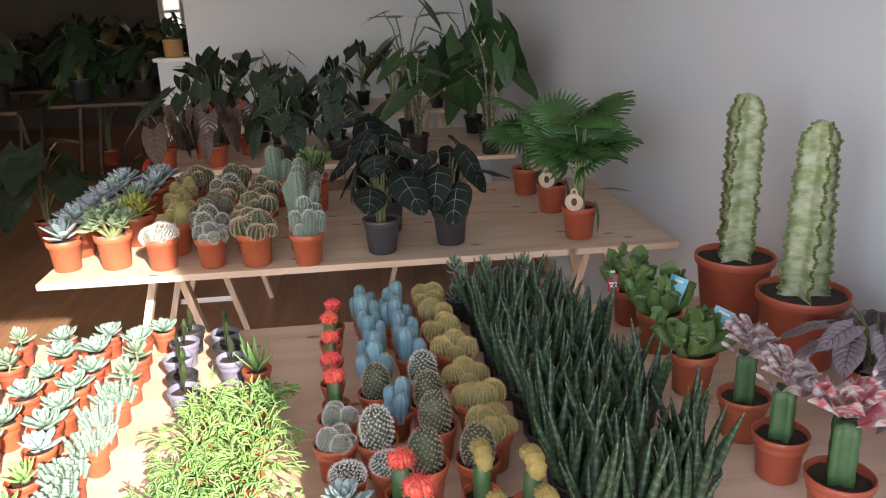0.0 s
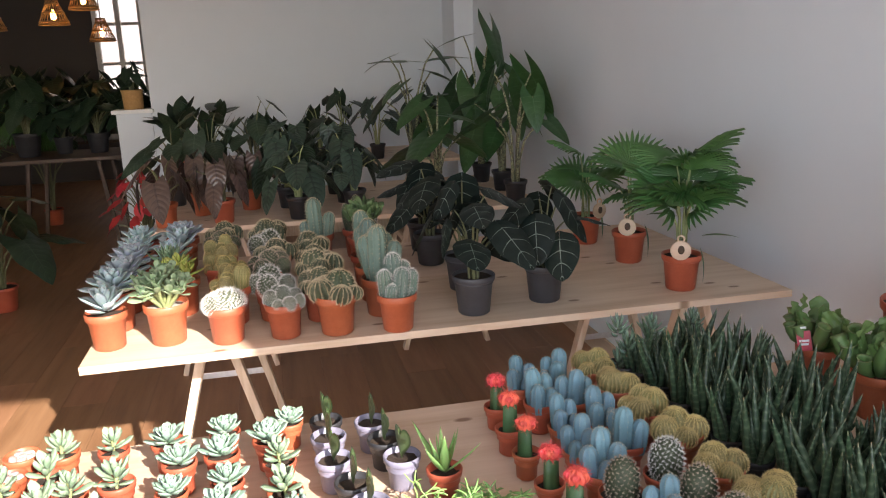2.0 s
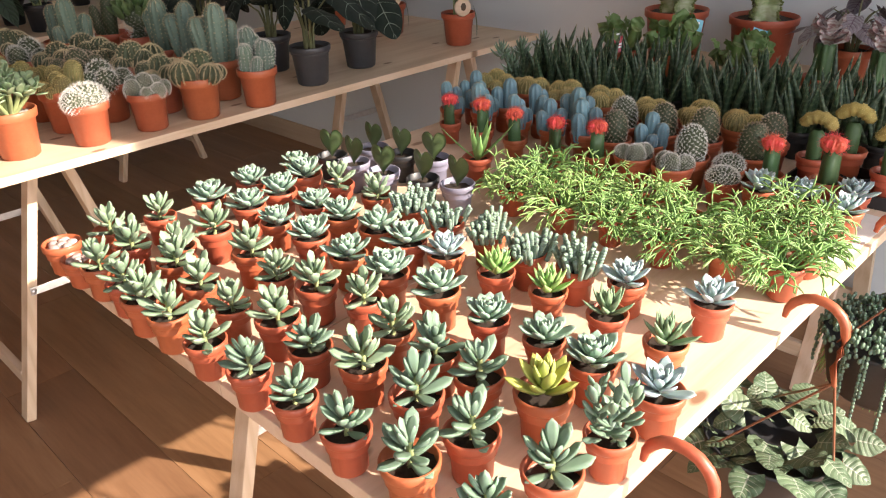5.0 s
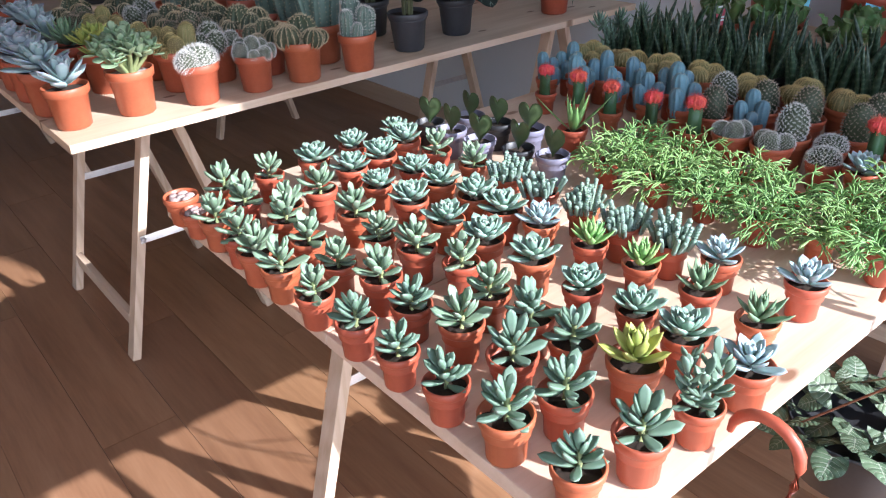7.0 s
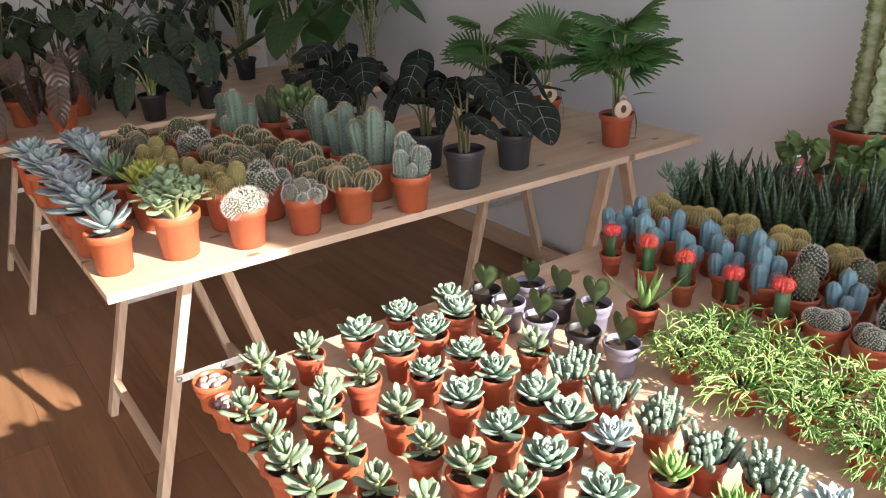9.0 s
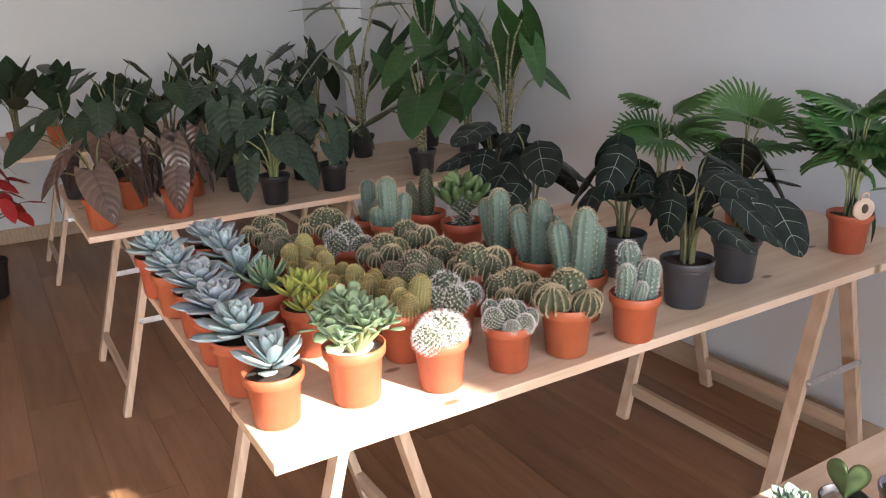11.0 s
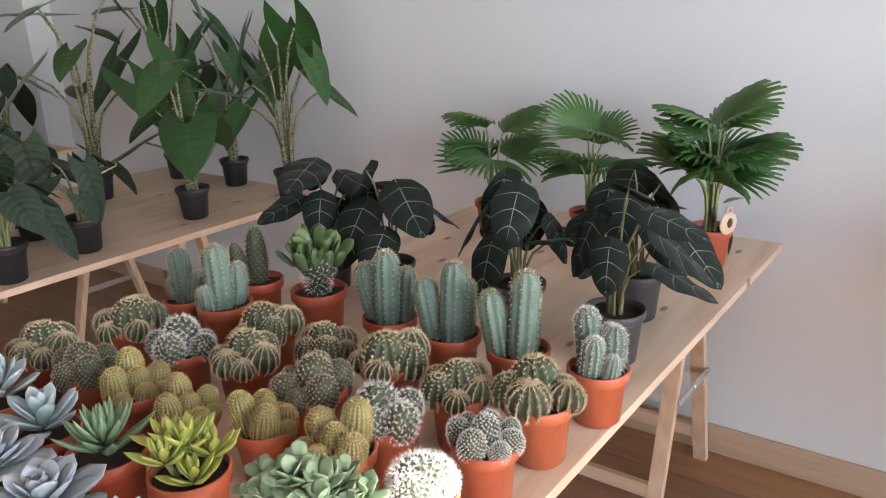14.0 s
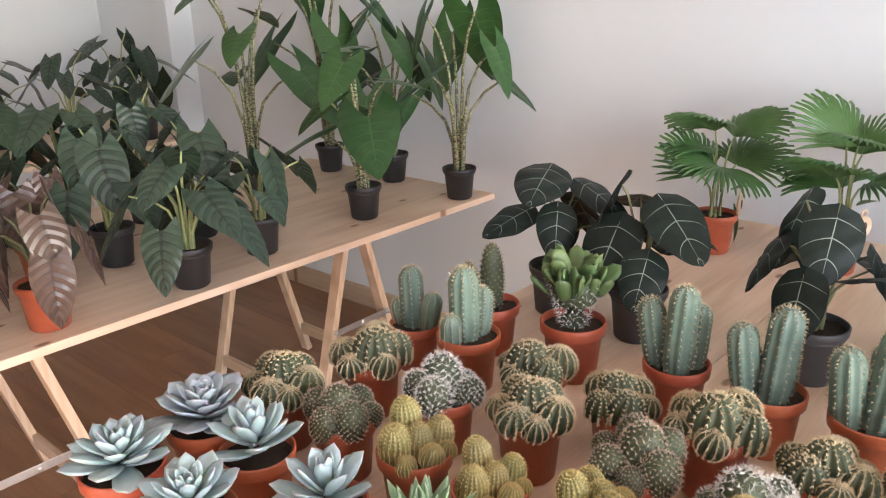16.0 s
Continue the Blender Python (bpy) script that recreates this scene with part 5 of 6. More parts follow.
eu2 = euphorbia("shorter wavy-winged variegated spurge in large clay-coloured pot", 0.350, 8)
eu2.matrix_basis = pose(0.808, 1.445, TOP, 0, 0, 70)
tag_card(PITCHERS[2], M_BLUECARD, pose(0.045, 0.000, 0.128, -18, 18, -40), 0.046, 0.062)
tag_card(PITCHERS[0], M_REDCARD, pose(-0.055, -0.020, 0.098, -14, -10, -35), 0.030, 0.045)["label"] = "red printed plant label"


# ---- leafy plants ----
def leafy(name, label, pot, leaves, petiole_mat, group, n, hgt, reach, lean=(20, 60), seed=1, size=(0.8, 1.1), pr=0.0035, hang=0.0, start=0.0):
    """Leaves on arching stalks out of one pot; each leaf is a part with its petiole under it."""
    t = potted(name, label, pot, "houseplant", group)
    rn = random.Random(seed)
    z0 = pot[2] - 0.012
    for i in range(n):
        a = start + i * GOLD + rn.uniform(-0.3, 0.3)
        q = (i + 0.5) / n
        r = reach * (0.45 + 0.75 * q) * rn.uniform(0.8, 1.15)
        z = z0 + hgt * (1.05 - 0.6 * q) * rn.uniform(0.85, 1.1)
        tip = Vector((r * math.cos(a), r * math.sin(a), z))
        p0 = Vector((0.012 * math.cos(a), 0.012 * math.sin(a), z0))
        pts = [p0.lerp(tip, s) + Vector((0, 0, 0.18 * (z - z0) * math.sin(math.pi * s))) - Vector((tip.x, tip.y, 0)) * 0.25 * math.sin(math.pi * s) for s in (0, 0.25, 0.5, 0.75, 1)]
        st = tube(pts, [pr * 1.6, pr * 1.15, pr, pr * 0.85, pr * 0.7], 6)
        lf = put("leaf", rn.choice(leaves), t, Matrix.Translation(tip) @ pose(0, 0, 0, 0, 0, math.degrees(a) + rn.uniform(-25, 25)) @ pose(0, 0, 0, rn.uniform(-18, 18), rn.uniform(*lean), 0) @ Matrix.Scale(rn.uniform(*size), 4))
        pe = put("petiole", mesh_of("petiole", *st[:2], petiole_mat, st[2]), lf, Matrix())
        pe.matrix_parent_inverse = lf.matrix_basis.inverted()
    return t


BLK = [sheet_leaf("velvet_leaf", 0.142, 0.112, V_BLACK, 0.22, 0.10, 0.03, 0.05, -1, 0.66, 0.62, 17, 7), sheet_leaf("velvet_leaf_small", 0.112, 0.092, V_BLACK, 0.22, 0.14, 0.02, 0.05, -1, 0.66, 0.62, 17, 7)]
AL = "black velvet alocasias"
for i, (x, y, n) in enumerate(((0.035, 2.402, 8), (0.254, 2.440, 7), (0.072, 2.630, 7), (0.048, 2.950, 7), (0.068, 3.150, 7))):
    p = leafy("black_alocasia", "black velvety alocasia with pale veins in dark grey pot", POT_GREY, BLK, M_STEMDK, AL, n + 1, 0.215, 0.088, (8, 78), 11 + i, (0.78, 1.05), 0.0027)
    p.matrix_basis = pose(x, y, TOP, 0, 0, 40 * i)
tag_card(bpy.data.objects["black_alocasia.001"], M_CARD, pose(-0.02, -0.045, 0.10, -8, 0, 15), 0.026, 0.075)


def fan_mesh(name, R, segs, mat, cut=0.62, span=4.6):
    """A pleated fan frond, its segments split at the ends with drooping points."""
    v, uv, f = [], [], []
    for k in range(segs):
        a0 = -span / 2 + span * k / segs
        a1 = -span / 2 + span * (k + 1) / segs
        am = (a0 + a1) / 2
        o = len(v)
        Rk = R * (0.80 + 0.20 * math.cos(am * 0.55)) * (0.95 + 0.1 * ((k * 7) % 5) / 5)
        for rr, wid, dz in ((0.02, 1.0, 0), (0.35, 1.0, 0.010), (cut, 0.98, 0.008), (0.84, 0.52, 0.000), (1.0, 0.05, -0.016)):
            h = (a1 - a0) / 2 * wid
            for ang, lift in ((am - h, 0), (am, 0.007 * min(1, rr * 2)), (am + h, 0)):
                v.append((Rk * rr * math.cos(ang), Rk * rr * math.sin(ang), dz * R / 0.17 + lift - 0.05 * (Rk * rr) ** 2 / R * abs(math.sin(am / 2))))
                uv.append((rr, 0.5))
        for i in range(4):
            for j in range(2):
                f.append((o + i * 3 + j, o + (i + 1) * 3 + j, o + (i + 1) * 3 + j + 1, o + i * 3 + j + 1))
    return mesh_of(name, v, f, mat, uv)


FAN = [fan_mesh("frond", 0.172, 24, M_PALM, 0.60, 3.2), fan_mesh("frond_small", 0.140, 20, M_PALM, 0.58, 2.8)]


def disc_ring(t, m):
    """Round slice of pale wood with an uneven dark core, hung by a loop."""
    v, f = lathe([(0.0, -0.004), (0.025, -0.004), (0.0285, -0.001), (0.0285, 0.001), (0.025, 0.004), (0.0, 0.004)], 24, 0.05)
    ring = put("wooden_slice", mesh_of("wooden_slice", v, f, M_TOP), t, m, "round pale wooden slice with a dark core")
    for sg in (-1, 1):
        v, f = lathe([(0.0, -0.0012), (0.010, -0.0010), (0.0115, 0.0), (0.010, 0.0010), (0.0, 0.0012)], 14, 0.25)
        put("core", mesh_of("core", v, f, M_DARKWOOD), ring, pose(0.001, 0.002, 0.0046 * sg) @ Matrix.Diagonal((0.8, 1.1, 1, 1)))
    lp = tube([(0.009 * math.cos(a * 0.4), 0.033 + 0.009 * math.sin(a * 0.4), 0) for a in range(17)], [0.0028] * 17, 6)
    put("loop", mesh_of("loop", *lp[:2], M_TOP, lp[2]), ring, Matrix())


BLADE = sheet_leaf("blade", 0.105, 0.024, M_PALM, 0.0, 0.22, 0.25, 0.0, 0.2, 0.45)
for i, (x, y, hgt, n) in enumerate(((0.660, 2.400, 0.235, 12), (0.667, 2.730, 0.20, 6), (0.647, 3.024, 0.19, 6))):
    p = leafy("fan_palm", "young green fan palm with pleated fronds in clay-coloured pot", POT_PALM, FAN, M_STEM, "fan palms", n, hgt * 1.12, 0.040, (-58, 2), 31 + i, (0.78, 1.05), 0.003)
    p.matrix_basis = pose(x, y, TOP, 0, 0, 70 * i)
    inv = p.matrix_basis.inverted()
    for az, tilt, zz, rr in ((-18, -8, 0.155, 0.055), (-40, 72, 0.125, 0.050)):
        put("blade", BLADE, p, inv @ pose(x + rr * math.cos(radians(az)), y + rr * math.sin(radians(az)), TOP + zz, 0, 0, az) @ pose(0, 0, 0, 0, tilt, 0))
    disc_ring(p, inv @ pose(x - 0.035, y - 0.052, TOP + 0.128, 90, 0, -28) if i < 2 else inv @ pose(x + 0.03, y - 0.050, TOP + 0.125, 90, 0, 10))

ZEB = [sheet_leaf("arrow_leaf", 0.235, 0.172, V_ZEB, 0.50, 0.10, 0.10, 0.03, 0.62, 0.22), sheet_leaf("arrow_leaf_small", 0.165, 0.110, V_ZEB, 0.42, 0.18, 0.22, 0.03, 0.62, 0.22)]
DRA = [sheet_leaf("scale_leaf", 0.170, 0.112, V_DRAGON, 0.24, 0.16, 0.12, 0.05, 0.7, 0.3), sheet_leaf("scale_leaf_small", 0.125, 0.085, V_DRAGON, 0.24, 0.18, 0.12, 0.05, 0.7, 0.3)]
CUP = [sheet_leaf("copper_leaf", 0.185, 0.112, V_CUPREA, 0.20, 0.20, 0.10, 0.04, 0.72, 0.32), sheet_leaf("copper_leaf_small", 0.14, 0.085, V_CUPREA, 0.20, 0.20, 0.10, 0.04, 0.72, 0.32)]
DAR = [sheet_leaf("dark_leaf", 0.175, 0.105, V_DARK, 0.22, 0.14, 0.14, 0.05, 0.65, 0.32), sheet_leaf("dark_leaf_small", 0.130, 0.085, V_DARK, 0.22, 0.14, 0.14, 0.05, 0.65, 0.32)]
for i, (x, y, n, hgt, reach) in enumerate(((0.692, 3.902, 6, 0.42, 0.13), (0.342, 4.002, 6, 0.30, 0.11), (0.745, 4.250, 6, 0.38, 0.13), (0.732, 4.570, 7, 0.52, 0.16), (0.348, 4.540, 7, 0.50, 0.16))):
    p = leafy("arrow_alocasia", "tall alocasia with arrow leaves and mottled stalks in black pot", POT_BLK, ZEB, M_MOTTLE, "arrow-leaved alocasias", n + 1, hgt * 1.32, reach * 1.2, (-4, 66), 51 + i, (0.88, 1.22), 0.0052)
    p.matrix_basis = pose(x, y, TOP, 0, 0, 47 * i)
for i, (x, y, n, hgt) in enumerate(((-0.060, 3.995, 8, 0.22), (-0.317, 3.938, 11, 0.20), (-0.065, 4.263, 8, 0.24), (-0.345, 4.240, 9, 0.28), (-0.080, 4.540, 9, 0.30), (-0.300, 4.560, 9, 0.30))):
    p = leafy("scaly_alocasia", "alocasia with quilted grey-green dark-veined leaves in black pot", POT_BLK, DRA, M_STEM, "quilted alocasias", n, hgt, 0.12, (25, 75), 71 + i, (0.8, 1.1), 0.0034)
    p.matrix_basis = pose(x, y, TOP, 0, 0, 61 * i)
for i, (x, y, n) in enumerate(((-0.645, 3.980, 8), (-0.888, 3.992, 7), (-0.740, 4.220, 7), (-0.520, 4.270, 7))):
    p = leafy("copper_alocasia", "alocasia with glossy copper quilted leaves in clay-coloured pot", POT_PALM, CUP, M_STEMDK, "copper alocasias", n, 0.19, 0.105, (38, 88), 91 + i, (0.8, 1.08), 0.0034)
    p.matrix_basis = pose(x, y, TOP, 0, 0, 53 * i)
for i, (x, y, n, hgt) in enumerate(((-0.480, 4.660, 10, 0.36), (-0.700, 4.600, 10, 0.34), (-0.880, 4.540, 9, 0.28))):
    p = leafy("dark_alocasia", "bushy dark green alocasia in black pot", POT_BLK, DAR, M_STEMDK, "dark alocasias", n, hgt, 0.13, (20, 70), 111 + i, (0.8, 1.15), 0.0034)
    p.matrix_basis = pose(x, y, TOP, 0, 0, 53 * i)

# on the table against the back wall
RUB = [sheet_leaf("rubber_leaf", 0.21, 0.105, V_DARK, 0.02, 0.10, 0.16, 0.0, 0.25, 0.5)]
for i, (x, y) in enumerate(((-0.94, 5.95), (-0.74, 6.08))):
    p = leafy("rubber_plant", "dark glossy rubber plant in clay-coloured pot", POT_PALM, RUB, M_STEMDK, "rubber plants", 12, 0.26, 0.06, (-70, -15), 131 + i, (0.8, 1.05), 0.004)
    p.matrix_basis = pose(x, y, TOP, 0, 0, 90 * i)
for i, (x, y, hgt) in enumerate(((-0.40, 5.95, 0.30), (-0.02, 5.92, 0.30), (0.38, 5.90, 0.34), (0.70, 5.82, 0.34), (0.72, 6.05, 0.36), (0.18, 6.20, 0.40))):
    p = leafy("leafy_alocasia", "dark-leaved alocasia in black pot", POT_BLK, DAR if i % 2 else DRA, M_STEM, "alocasias at the back wall", 8, hgt, 0.13, (20, 70), 151 + i, (0.85, 1.2), 0.0036)
    p.matrix_basis = pose(x, y, TOP, 0, 0, 90 * i)

# silver-purple foliage plants at the wall end of the front table
PEP = [sheet_leaf("striped_leaf", 0.080, 0.050, V_PEP, 0.15, 0.25, 0.15, 0.06, 0.6, 0.35)]
for i, (x, y) in enumerate(((0.800, 1.215), (0.820, 1.040))):
    p = leafy("painted_leaf_plant", "purple and silver striped foliage plant in clay-coloured pot", POT_L, PEP, M_STEMDK, "painted-leaf plants", 22, 0.11, 0.085, (5, 60), 171 + i, (0.75, 1.15), 0.002)
    p.matrix_basis = pose(x, y, TOP, 0, 0, 90 * i)


# red-leaved plant on the floor beside the back table
def poinsettia():
    red = sheet_leaf("red_bract", 0.12, 0.065, plain("red_bract", (0.30, 0.012, 0.014), (0.42, 0.03, 0.03), 0.5, 30.0, 0.3, 0.2), 0.03, 0.2, 0.15, 0.05, 0.3, 0.45)
    p = leafy("poinsettia", "red-leaved plant in dark pot on the floor", pot_meshes("f", 0.11, 0.085, 0.20, M_BLACKPOT), [red], M_STEMDK, "", 40, 0.58, 0.19, (0, 60), 190, (0.8, 1.2), 0.004)
    p.matrix_basis = pose(-1.21, 5.95, 0)
    p["label"] = "bright red-leaved poinsettia in dark pot on the floor"


poinsettia()

# ---- planters hooked to the front edge ----
def hook_planter(x, y, label, basket, zpot, fill, dx=0.0, dy=0.0):
    t = thing("hanging_planter", label, "hanging planter", "planters hooked on the table edge", pose(x, y, 0))
    pts = [(0.0, 0.037 + 0.037 * math.cos(0.35 * k), 0.765 + 0.037 * math.sin(0.35 * k)) for k in range(10)] + [(0.0, 0.001, 0.74), (0.0, 0.006, 0.715), (0.0, 0.0, 0.69)]
    hk = tube(pts, [0.0035, 0.0050] + [0.0064] * 7 + [0.0058, 0.005, 0.0045, 0.003], 9)
    put("hook", mesh_of("hook", *hk[:2], M_TERRA, hk[2]), t, Matrix(), "terracotta-coloured plastic hook")
    for i in range(3):
        a = i * 2.094 + 0.4
        c = tube([(0, 0, 0.695), (dx + 0.095 * math.cos(a), dy + 0.095 * math.sin(a), zpot)], [0.0018, 0.0018], 5)
        put("hanger", mesh_of("hanger", *c[:2], M_CORD, c[2]), t, Matrix())
    v, f = lathe([(0.0, zpot - 0.11), (0.068, zpot - 0.11), (0.078, zpot - 0.10), (0.098, zpot - 0.008), (0.100, zpot), (0.096, zpot), (0.090, zpot - 0.02), (0.0, zpot - 0.018)], 28)
    put("basket", mesh_of("basket", v, f, basket), t, pose(dx, dy, 0))
    fill(t, zpot, pose(dx, dy, 0))
    return t


SAX = [sheet_leaf("round_leaf", 0.046, 0.052, V_SAX, 0.28, 0.12, 0.12, 0.08, 0.75, 0.35)]


def saxifrage(t, z, m0):
    rn = random.Random(5)
    for i in range(46):
        a, r = i * GOLD, 0.115 * math.sqrt((i + 0.5) / 46)
        put("leaf", SAX[0], t, m0 @ pose(r * math.cos(a), r * math.sin(a), z + 0.035 * (1 - r / 0.12) + rn.uniform(-0.015, 0.02), 0, 0, math.degrees(a)) @ pose(0, 0, 0, rn.uniform(-25, 25), rn.uniform(-35, 30), 0) @ Matrix.Scale(rn.uniform(0.6, 1.1), 4))


def pearls(t, z, m0):
    rn = random.Random(6)
    s = Soup()
    for i in range(700):
        a, r = rn.uniform(0, 6.28), 0.105 * math.sqrt(rn.random())
        c = Vector((r * math.cos(a), r * math.sin(a), z + 0.004 + rn.uniform(0, 0.02) - (0.03 * max(0, r - 0.095) / 0.01)))
        s.add(*tube([c, c + Vector((0, 0, 0.003)), c + Vector((0, 0, 0.008)), c + Vector((0, 0, 0.010))], [0.0015, 0.0036, 0.0030, 0.0005], 6))
    for k in range(16):
        a = rn.uniform(0, 6.28)
        L = rn.uniform(0.06, 0.22)
        for j in range(int(L / 0.008)):
            c = Vector(((0.102 + 0.004 * rn.random()) * math.cos(a), (0.102 + 0.004 * rn.random()) * math.sin(a), z - 0.008 * j))
            s.add(*tube([c, c + Vector((0, 0, 0.003)), c + Vector((0, 0, 0.007)), c + Vector((0, 0, 0.009))], [0.001, 0.0033, 0.0028, 0.0005], 5))
    put("foliage", s.mesh("foliage", S_KD), t, m0)["kind"] = "stuff"


def trailing(t, z, m0):
    rn = random.Random(9)
    s = Soup()
    for i in range(130):
        a, p = rn.uniform(0, 6.28), Vector((0, 0, z))
        d = Vector((math.cos(a), math.sin(a), 0.6))
        pts = [p + Vector((0.04 * math.cos(a), 0.04 * math.sin(a), 0))]
        for k in range(6):
            d = (d + Vector((rn.uniform(-0.3, 0.3), rn.uniform(-0.3, 0.3), -0.5))).normalized()
            pts.append(pts[-1] + d * 0.035)
        s.add(*tube(pts, [0.0016] * 6 + [0.0008], 4))
    put("foliage", s.mesh("foliage", S_RHIP), t, m0)["kind"] = "stuff"


hook_planter(-0.415, 0.828, "hanging planter of marbled round leaves hooked on table edge", M_BLACKPOT, 0.50, saxifrage, 0.10, 0.09)
hook_planter(-0.765, 0.832, "hanging planter of marbled round leaves hooked on table edge", M_BLACKPOT, 0.30, saxifrage, 0.10, 0.06)
hook_planter(-0.085, 0.815, "black hanging basket of trailing string-of-beads succulent", M_BLACKPOT, 0.57, pearls, 0.05, 0.03)
hook_planter(0.130, 0.808, "hanging planter of thin trailing green stems", M_BLACKPOT, 0.54, trailing)

# ---- the dark room beyond ----
def rattan_lamp(x, y, z, s=1.0):
    t = thing("pendant_lamp", "glowing woven rattan pendant lamp", "lamp", "rattan pendant lamps", pose(x, y, z))
    prof = [(0.06, 0.30), (0.075, 0.24), (0.12, 0.14), (0.165, 0.03), (0.17, 0.0)]
    sh = Soup()
    for i, (r, zz) in enumerate(prof):
        ring = [(s * r * math.cos(a * 0.2618), s * r * math.sin(a * 0.2618), s * zz) for a in range(25)]
        sh.add(*tube(ring, [0.010 * s] * 25, 5))
    for k in range(26):
        a = k * 2 * math.pi / 26
        sh.add(*tube([(s * r * math.cos(a + 0.12 * i), s * r * math.sin(a + 0.12 * i), s * zz) for i, (r, zz) in enumerate(prof)], [0.005 * s] * 5, 4))
    put("shade", sh.mesh("shade", M_RATTAN), t, Matrix())["kind"] = "stuff"
    v, f = lathe([(0.0, 0.05), (0.03, 0.07), (0.036, 0.10), (0.024, 0.14), (0.012, 0.17)], 14)
    put("bulb", mesh_of("bulb", v, f, M_BULB), t, Matrix.Scale(s, 4))
    c = tube([(0, 0, 0.16 * s), (0, 0, 3.0 - z)], [0.006, 0.006], 5)
    put("cable", mesh_of("cable", *c[:2], M_BLACKPOT, c[2]), t, Matrix())


for x, y, z in ((-2.82, 9.2, 1.84), (-2.24, 9.2, 1.88), (-1.95, 9.2, 2.02), (-1.99, 10.4, 1.75), (-3.85, 9.2, 2.08), (-3.04, 8.8, 2.01)):
    rattan_lamp(x, y, z, 0.82)


def far_table(x, y, w, d):
    t = thing("far_table", "wooden trestle table holding plants, coloured dark for the dim room", "table", "tables in the dark room", pose(x, y, 0))
    # top and legs carry the far room's shade in their dark colour
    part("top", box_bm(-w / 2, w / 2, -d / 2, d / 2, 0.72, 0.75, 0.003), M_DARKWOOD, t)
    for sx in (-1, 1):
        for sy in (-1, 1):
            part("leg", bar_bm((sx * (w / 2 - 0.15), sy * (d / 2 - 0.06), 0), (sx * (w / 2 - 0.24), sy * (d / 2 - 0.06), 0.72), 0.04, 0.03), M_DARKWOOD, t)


for x, y, w in ((-1.95, 7.6, 1.0), (-3.15, 7.3, 1.1), (-2.4, 9.2, 2.2), (-4.2, 8.6, 1.2)):
    far_table(x, y, w, 0.75)
# pots made black instead of terracotta, so their colour stands for the dimness
far = leafy("foliage_plant", "dark leafy houseplant in dark pot", pot_meshes("fb", 0.088, 0.066, 0.155, M_BLACKPOT), DAR, M_STEMDK, "plants in the dark room", 22, 0.34, 0.16, (0, 70), 210, (1.0, 1.6), 0.004)
rn = random.Random(12)
far_spots = [(-2.25, 7.55), (-2.0, 7.65), (-1.72, 7.6), (-3.5, 7.3), (-3.2, 7.35), (-2.85, 7.25), (-3.2, 9.2), (-2.75, 9.25), (-2.35, 9.15), (-1.95, 9.2), (-1.6, 9.25), (-4.4, 8.6), (-3.95, 8.6)]
far.matrix_basis = pose(-1.45, 7.65, TOP)
for x, y in far_spots:
    c = copy_thing(far, pose(x, y, TOP, 0, 0, rn.uniform(0, 360)))
    s = rn.uniform(0.8, 1.5)
    c.scale = (s, s, s)
tallp = leafy("tall_palm", "tall dark arching palm in clay-coloured pot", POT_XL, FAN, M_STEMDK, "plants in the dark room", 14, 1.1, 0.3, (-10, 60), 220, (1.3, 2.0), 0.006)
tallp.matrix_basis = pose(-2.35, 8.5, 0)
MON = [sheet_leaf("broad_leaf", 0.30, 0.23, V_DARK, 0.3, 0.22, 0.10, 0.08, 0.7, 0.3)]
for i, (x, y, hgt) in enumerate(((-2.35, 4.55, 0.62), (-2.75, 4.9, 0.8), (-2.05, 5.6, 0.55), (-3.3, 4.4, 0.9))):
    p = leafy("floor_plant", "broad-leaved dark green plant in clay-coloured pot on the floor", POT_XL, MON, M_STEMDK, "plants on the floor", 11, hgt, 0.24, (5, 70), 230 + i, (0.8, 1.2), 0.006)
    p.matrix_basis = pose(x, y, 0, 0, 0, 50 * i)
p = leafy("ledge_plant", "small leafy plant in woven basket on the low wall", pot_meshes("w", 0.085, 0.075, 0.15, M_RATTAN), DAR, M_STEMDK, "", 16, 0.20, 0.08, (0, 70), 240, (0.6, 0.9), 0.003)
p.matrix_basis = ROOM @ pose(-1.515, YB + 0.075, 1.115)


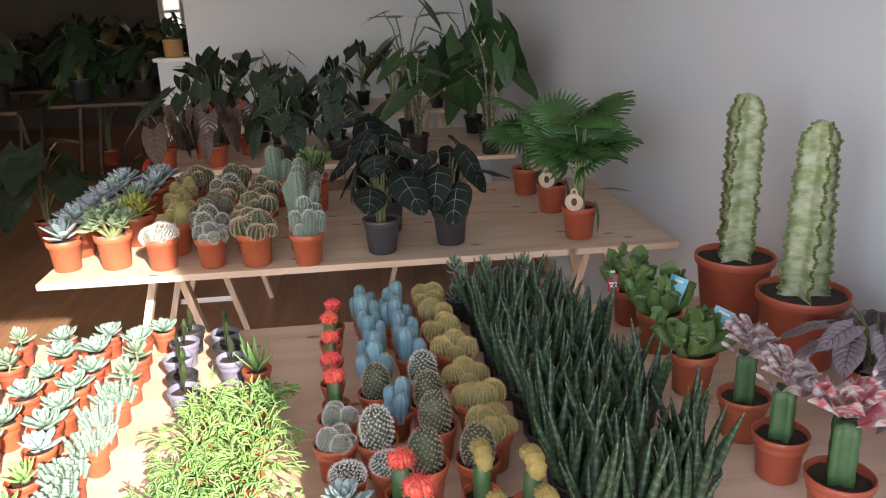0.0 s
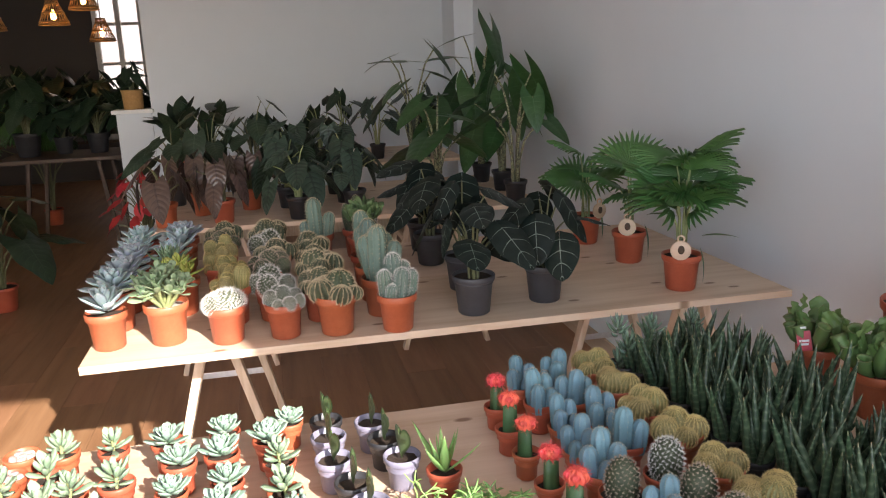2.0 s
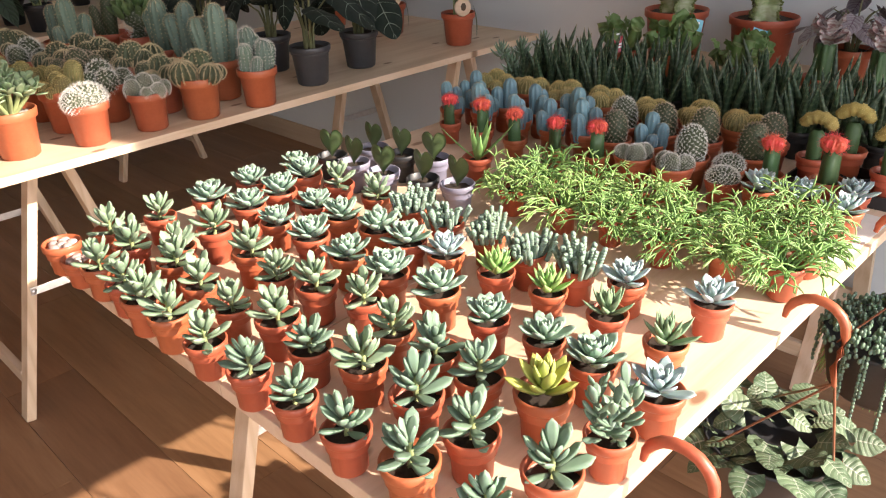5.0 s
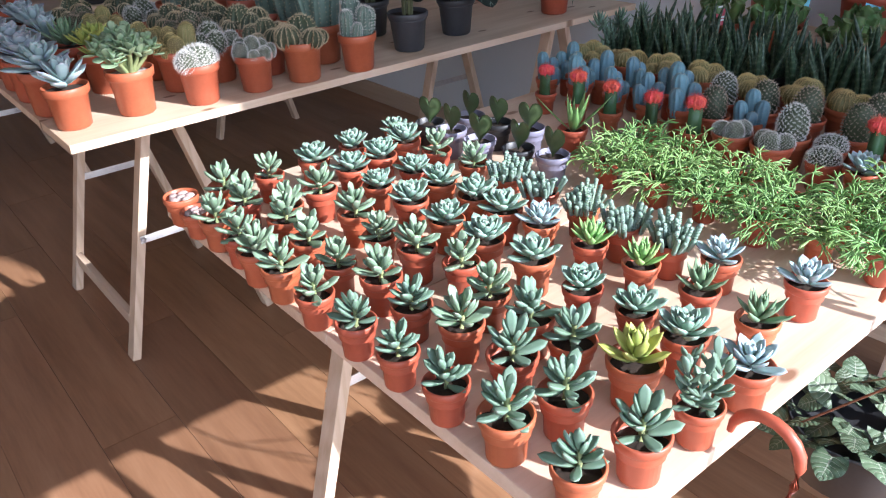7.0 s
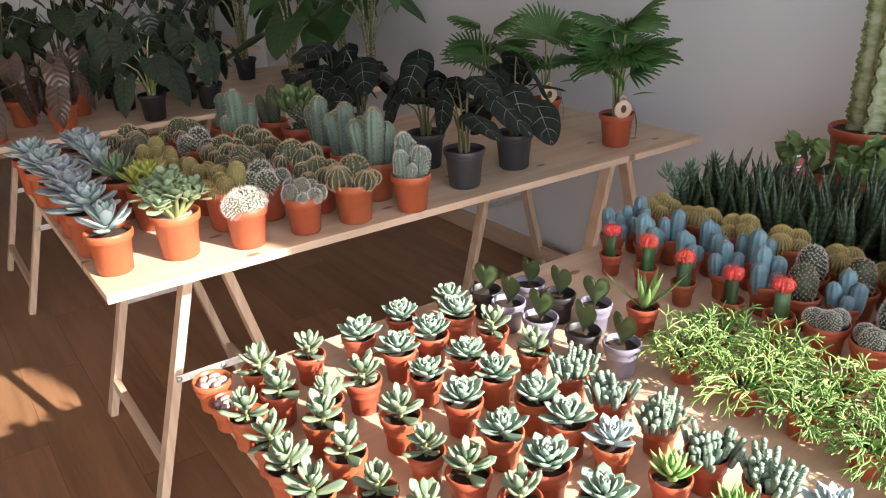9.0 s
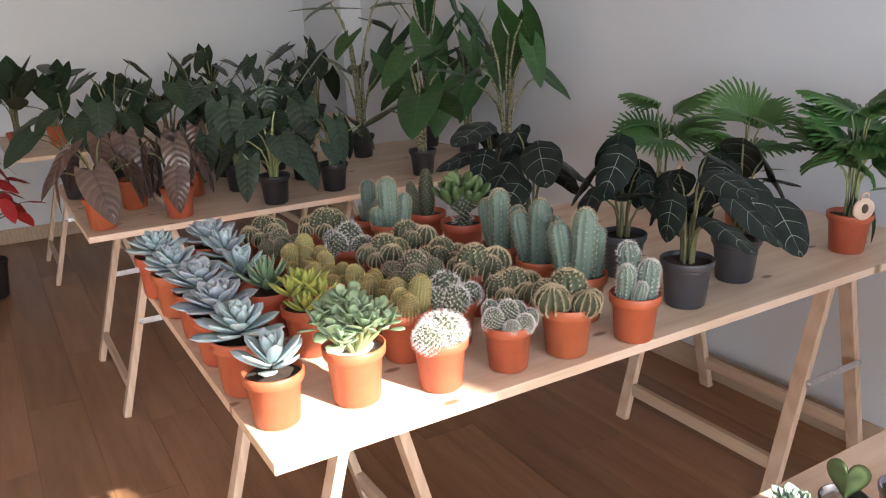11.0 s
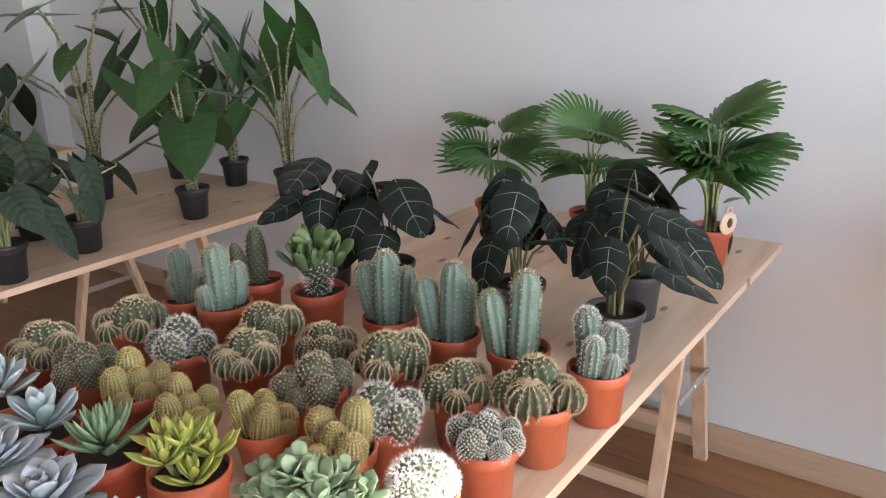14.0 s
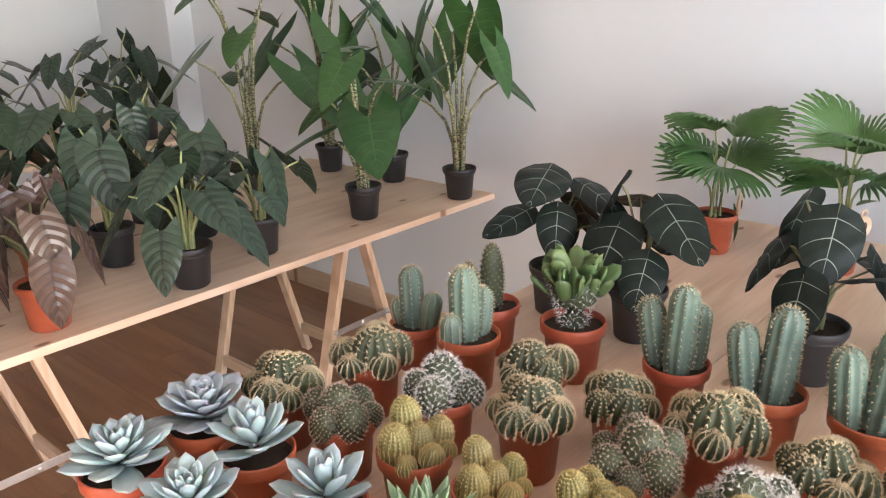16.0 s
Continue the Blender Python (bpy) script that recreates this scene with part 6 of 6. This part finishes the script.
def hanging_fern():
    t = thing("hanging_fern", "hanging fern with bright green trailing fronds", "hanging plant", "", pose(-2.05, 3.9, 0))
    v, f = lathe([(0.0, 2.14), (0.07, 2.14), (0.10, 2.26), (0.095, 2.26), (0.0, 2.245)], 20)
    put("basket", mesh_of("basket", v, f, M_BLACKPOT), t, Matrix())
    c = tube([(0, 0, 2.25), (0, 0, 3.09)], [0.003, 0.003], 5)
    put("cable", mesh_of("cable", *c[:2], M_BLACKPOT, c[2]), t, Matrix())
    rn = random.Random(3)
    s = Soup()
    for i in range(34):
        a = rn.uniform(0, 6.28)
        d, p = Vector((math.cos(a), math.sin(a), 0.5)).normalized(), Vector((0.06 * math.cos(a), 0.06 * math.sin(a), 2.26))
        for k in range(13):
            d = (d + Vector((0, 0, -0.22))).normalized()
            q = p + d * 0.035
            s.add(*tube([p, q], [0.0015, 0.0015], 3))
            side = d.cross(Vector((0, 0, 1))).normalized() if abs(d.z) < 0.98 else Vector((1, 0, 0))
            for sg in (-1, 1):
                b = q + side * sg * 0.034 * (1 - k / 15)
                s.add([p, (p + b) / 2 + d * 0.009, b, (q + b) / 2], [(0, 1, 2, 3)], [(0.2, 0.5), (0.6, 0.5), (1, 0.5), (0.6, 0.5)])
            p = q
    put("foliage", s.mesh("foliage", S_RHIP), t, Matrix())["kind"] = "stuff"


hanging_fern()

# ---- floor boards ----
structure("subfloor", box_bm(XL, XR, YF, 11.5, -0.1, -0.006), M_GAP, "dark joint under the laminate floor")
floor = thing("floor", "brown wood-look laminate floor in long planks", "floor", m=ROOM, kind="structure")
PW, PL = 0.19, 1.28
shapes = {}


def plank_mesh(w, l):
    key = (round(w, 3), round(l, 3))
    if key not in shapes:
        bm = box_bm(-w / 2 + 0.0006, w / 2 - 0.0006, -l / 2 + 0.0006, l / 2 - 0.0006, -0.006, 0)
        me = bpy.data.meshes.new("plank")
        bm.to_mesh(me)
        bm.free()
        me.materials.append(M_FLOOR)
        shapes[key] = me
    return shapes[key]


nx = int((XR - (-2.0)) / PW)
for i in range(nx + 1):
    x1 = XR - i * PW
    y = YF - (i * 0.47) % PL
    while y < YB:
        a, b = max(y, YF), min(y + PL, YB)
        if b - a > 0.05:
            put("plank", plank_mesh(PW, b - a), floor, pose(x1 - PW / 2, (a + b) / 2, 0))
        y += PL
xe = XR - (nx + 1) * PW
part("far_planks", box_bm(XL, xe, YF, YB, -0.006, 0), M_FLOOR, floor)
part("far_planks", box_bm(XL, XR, YB, 11.5, -0.006, 0), M_FLOOR, floor)
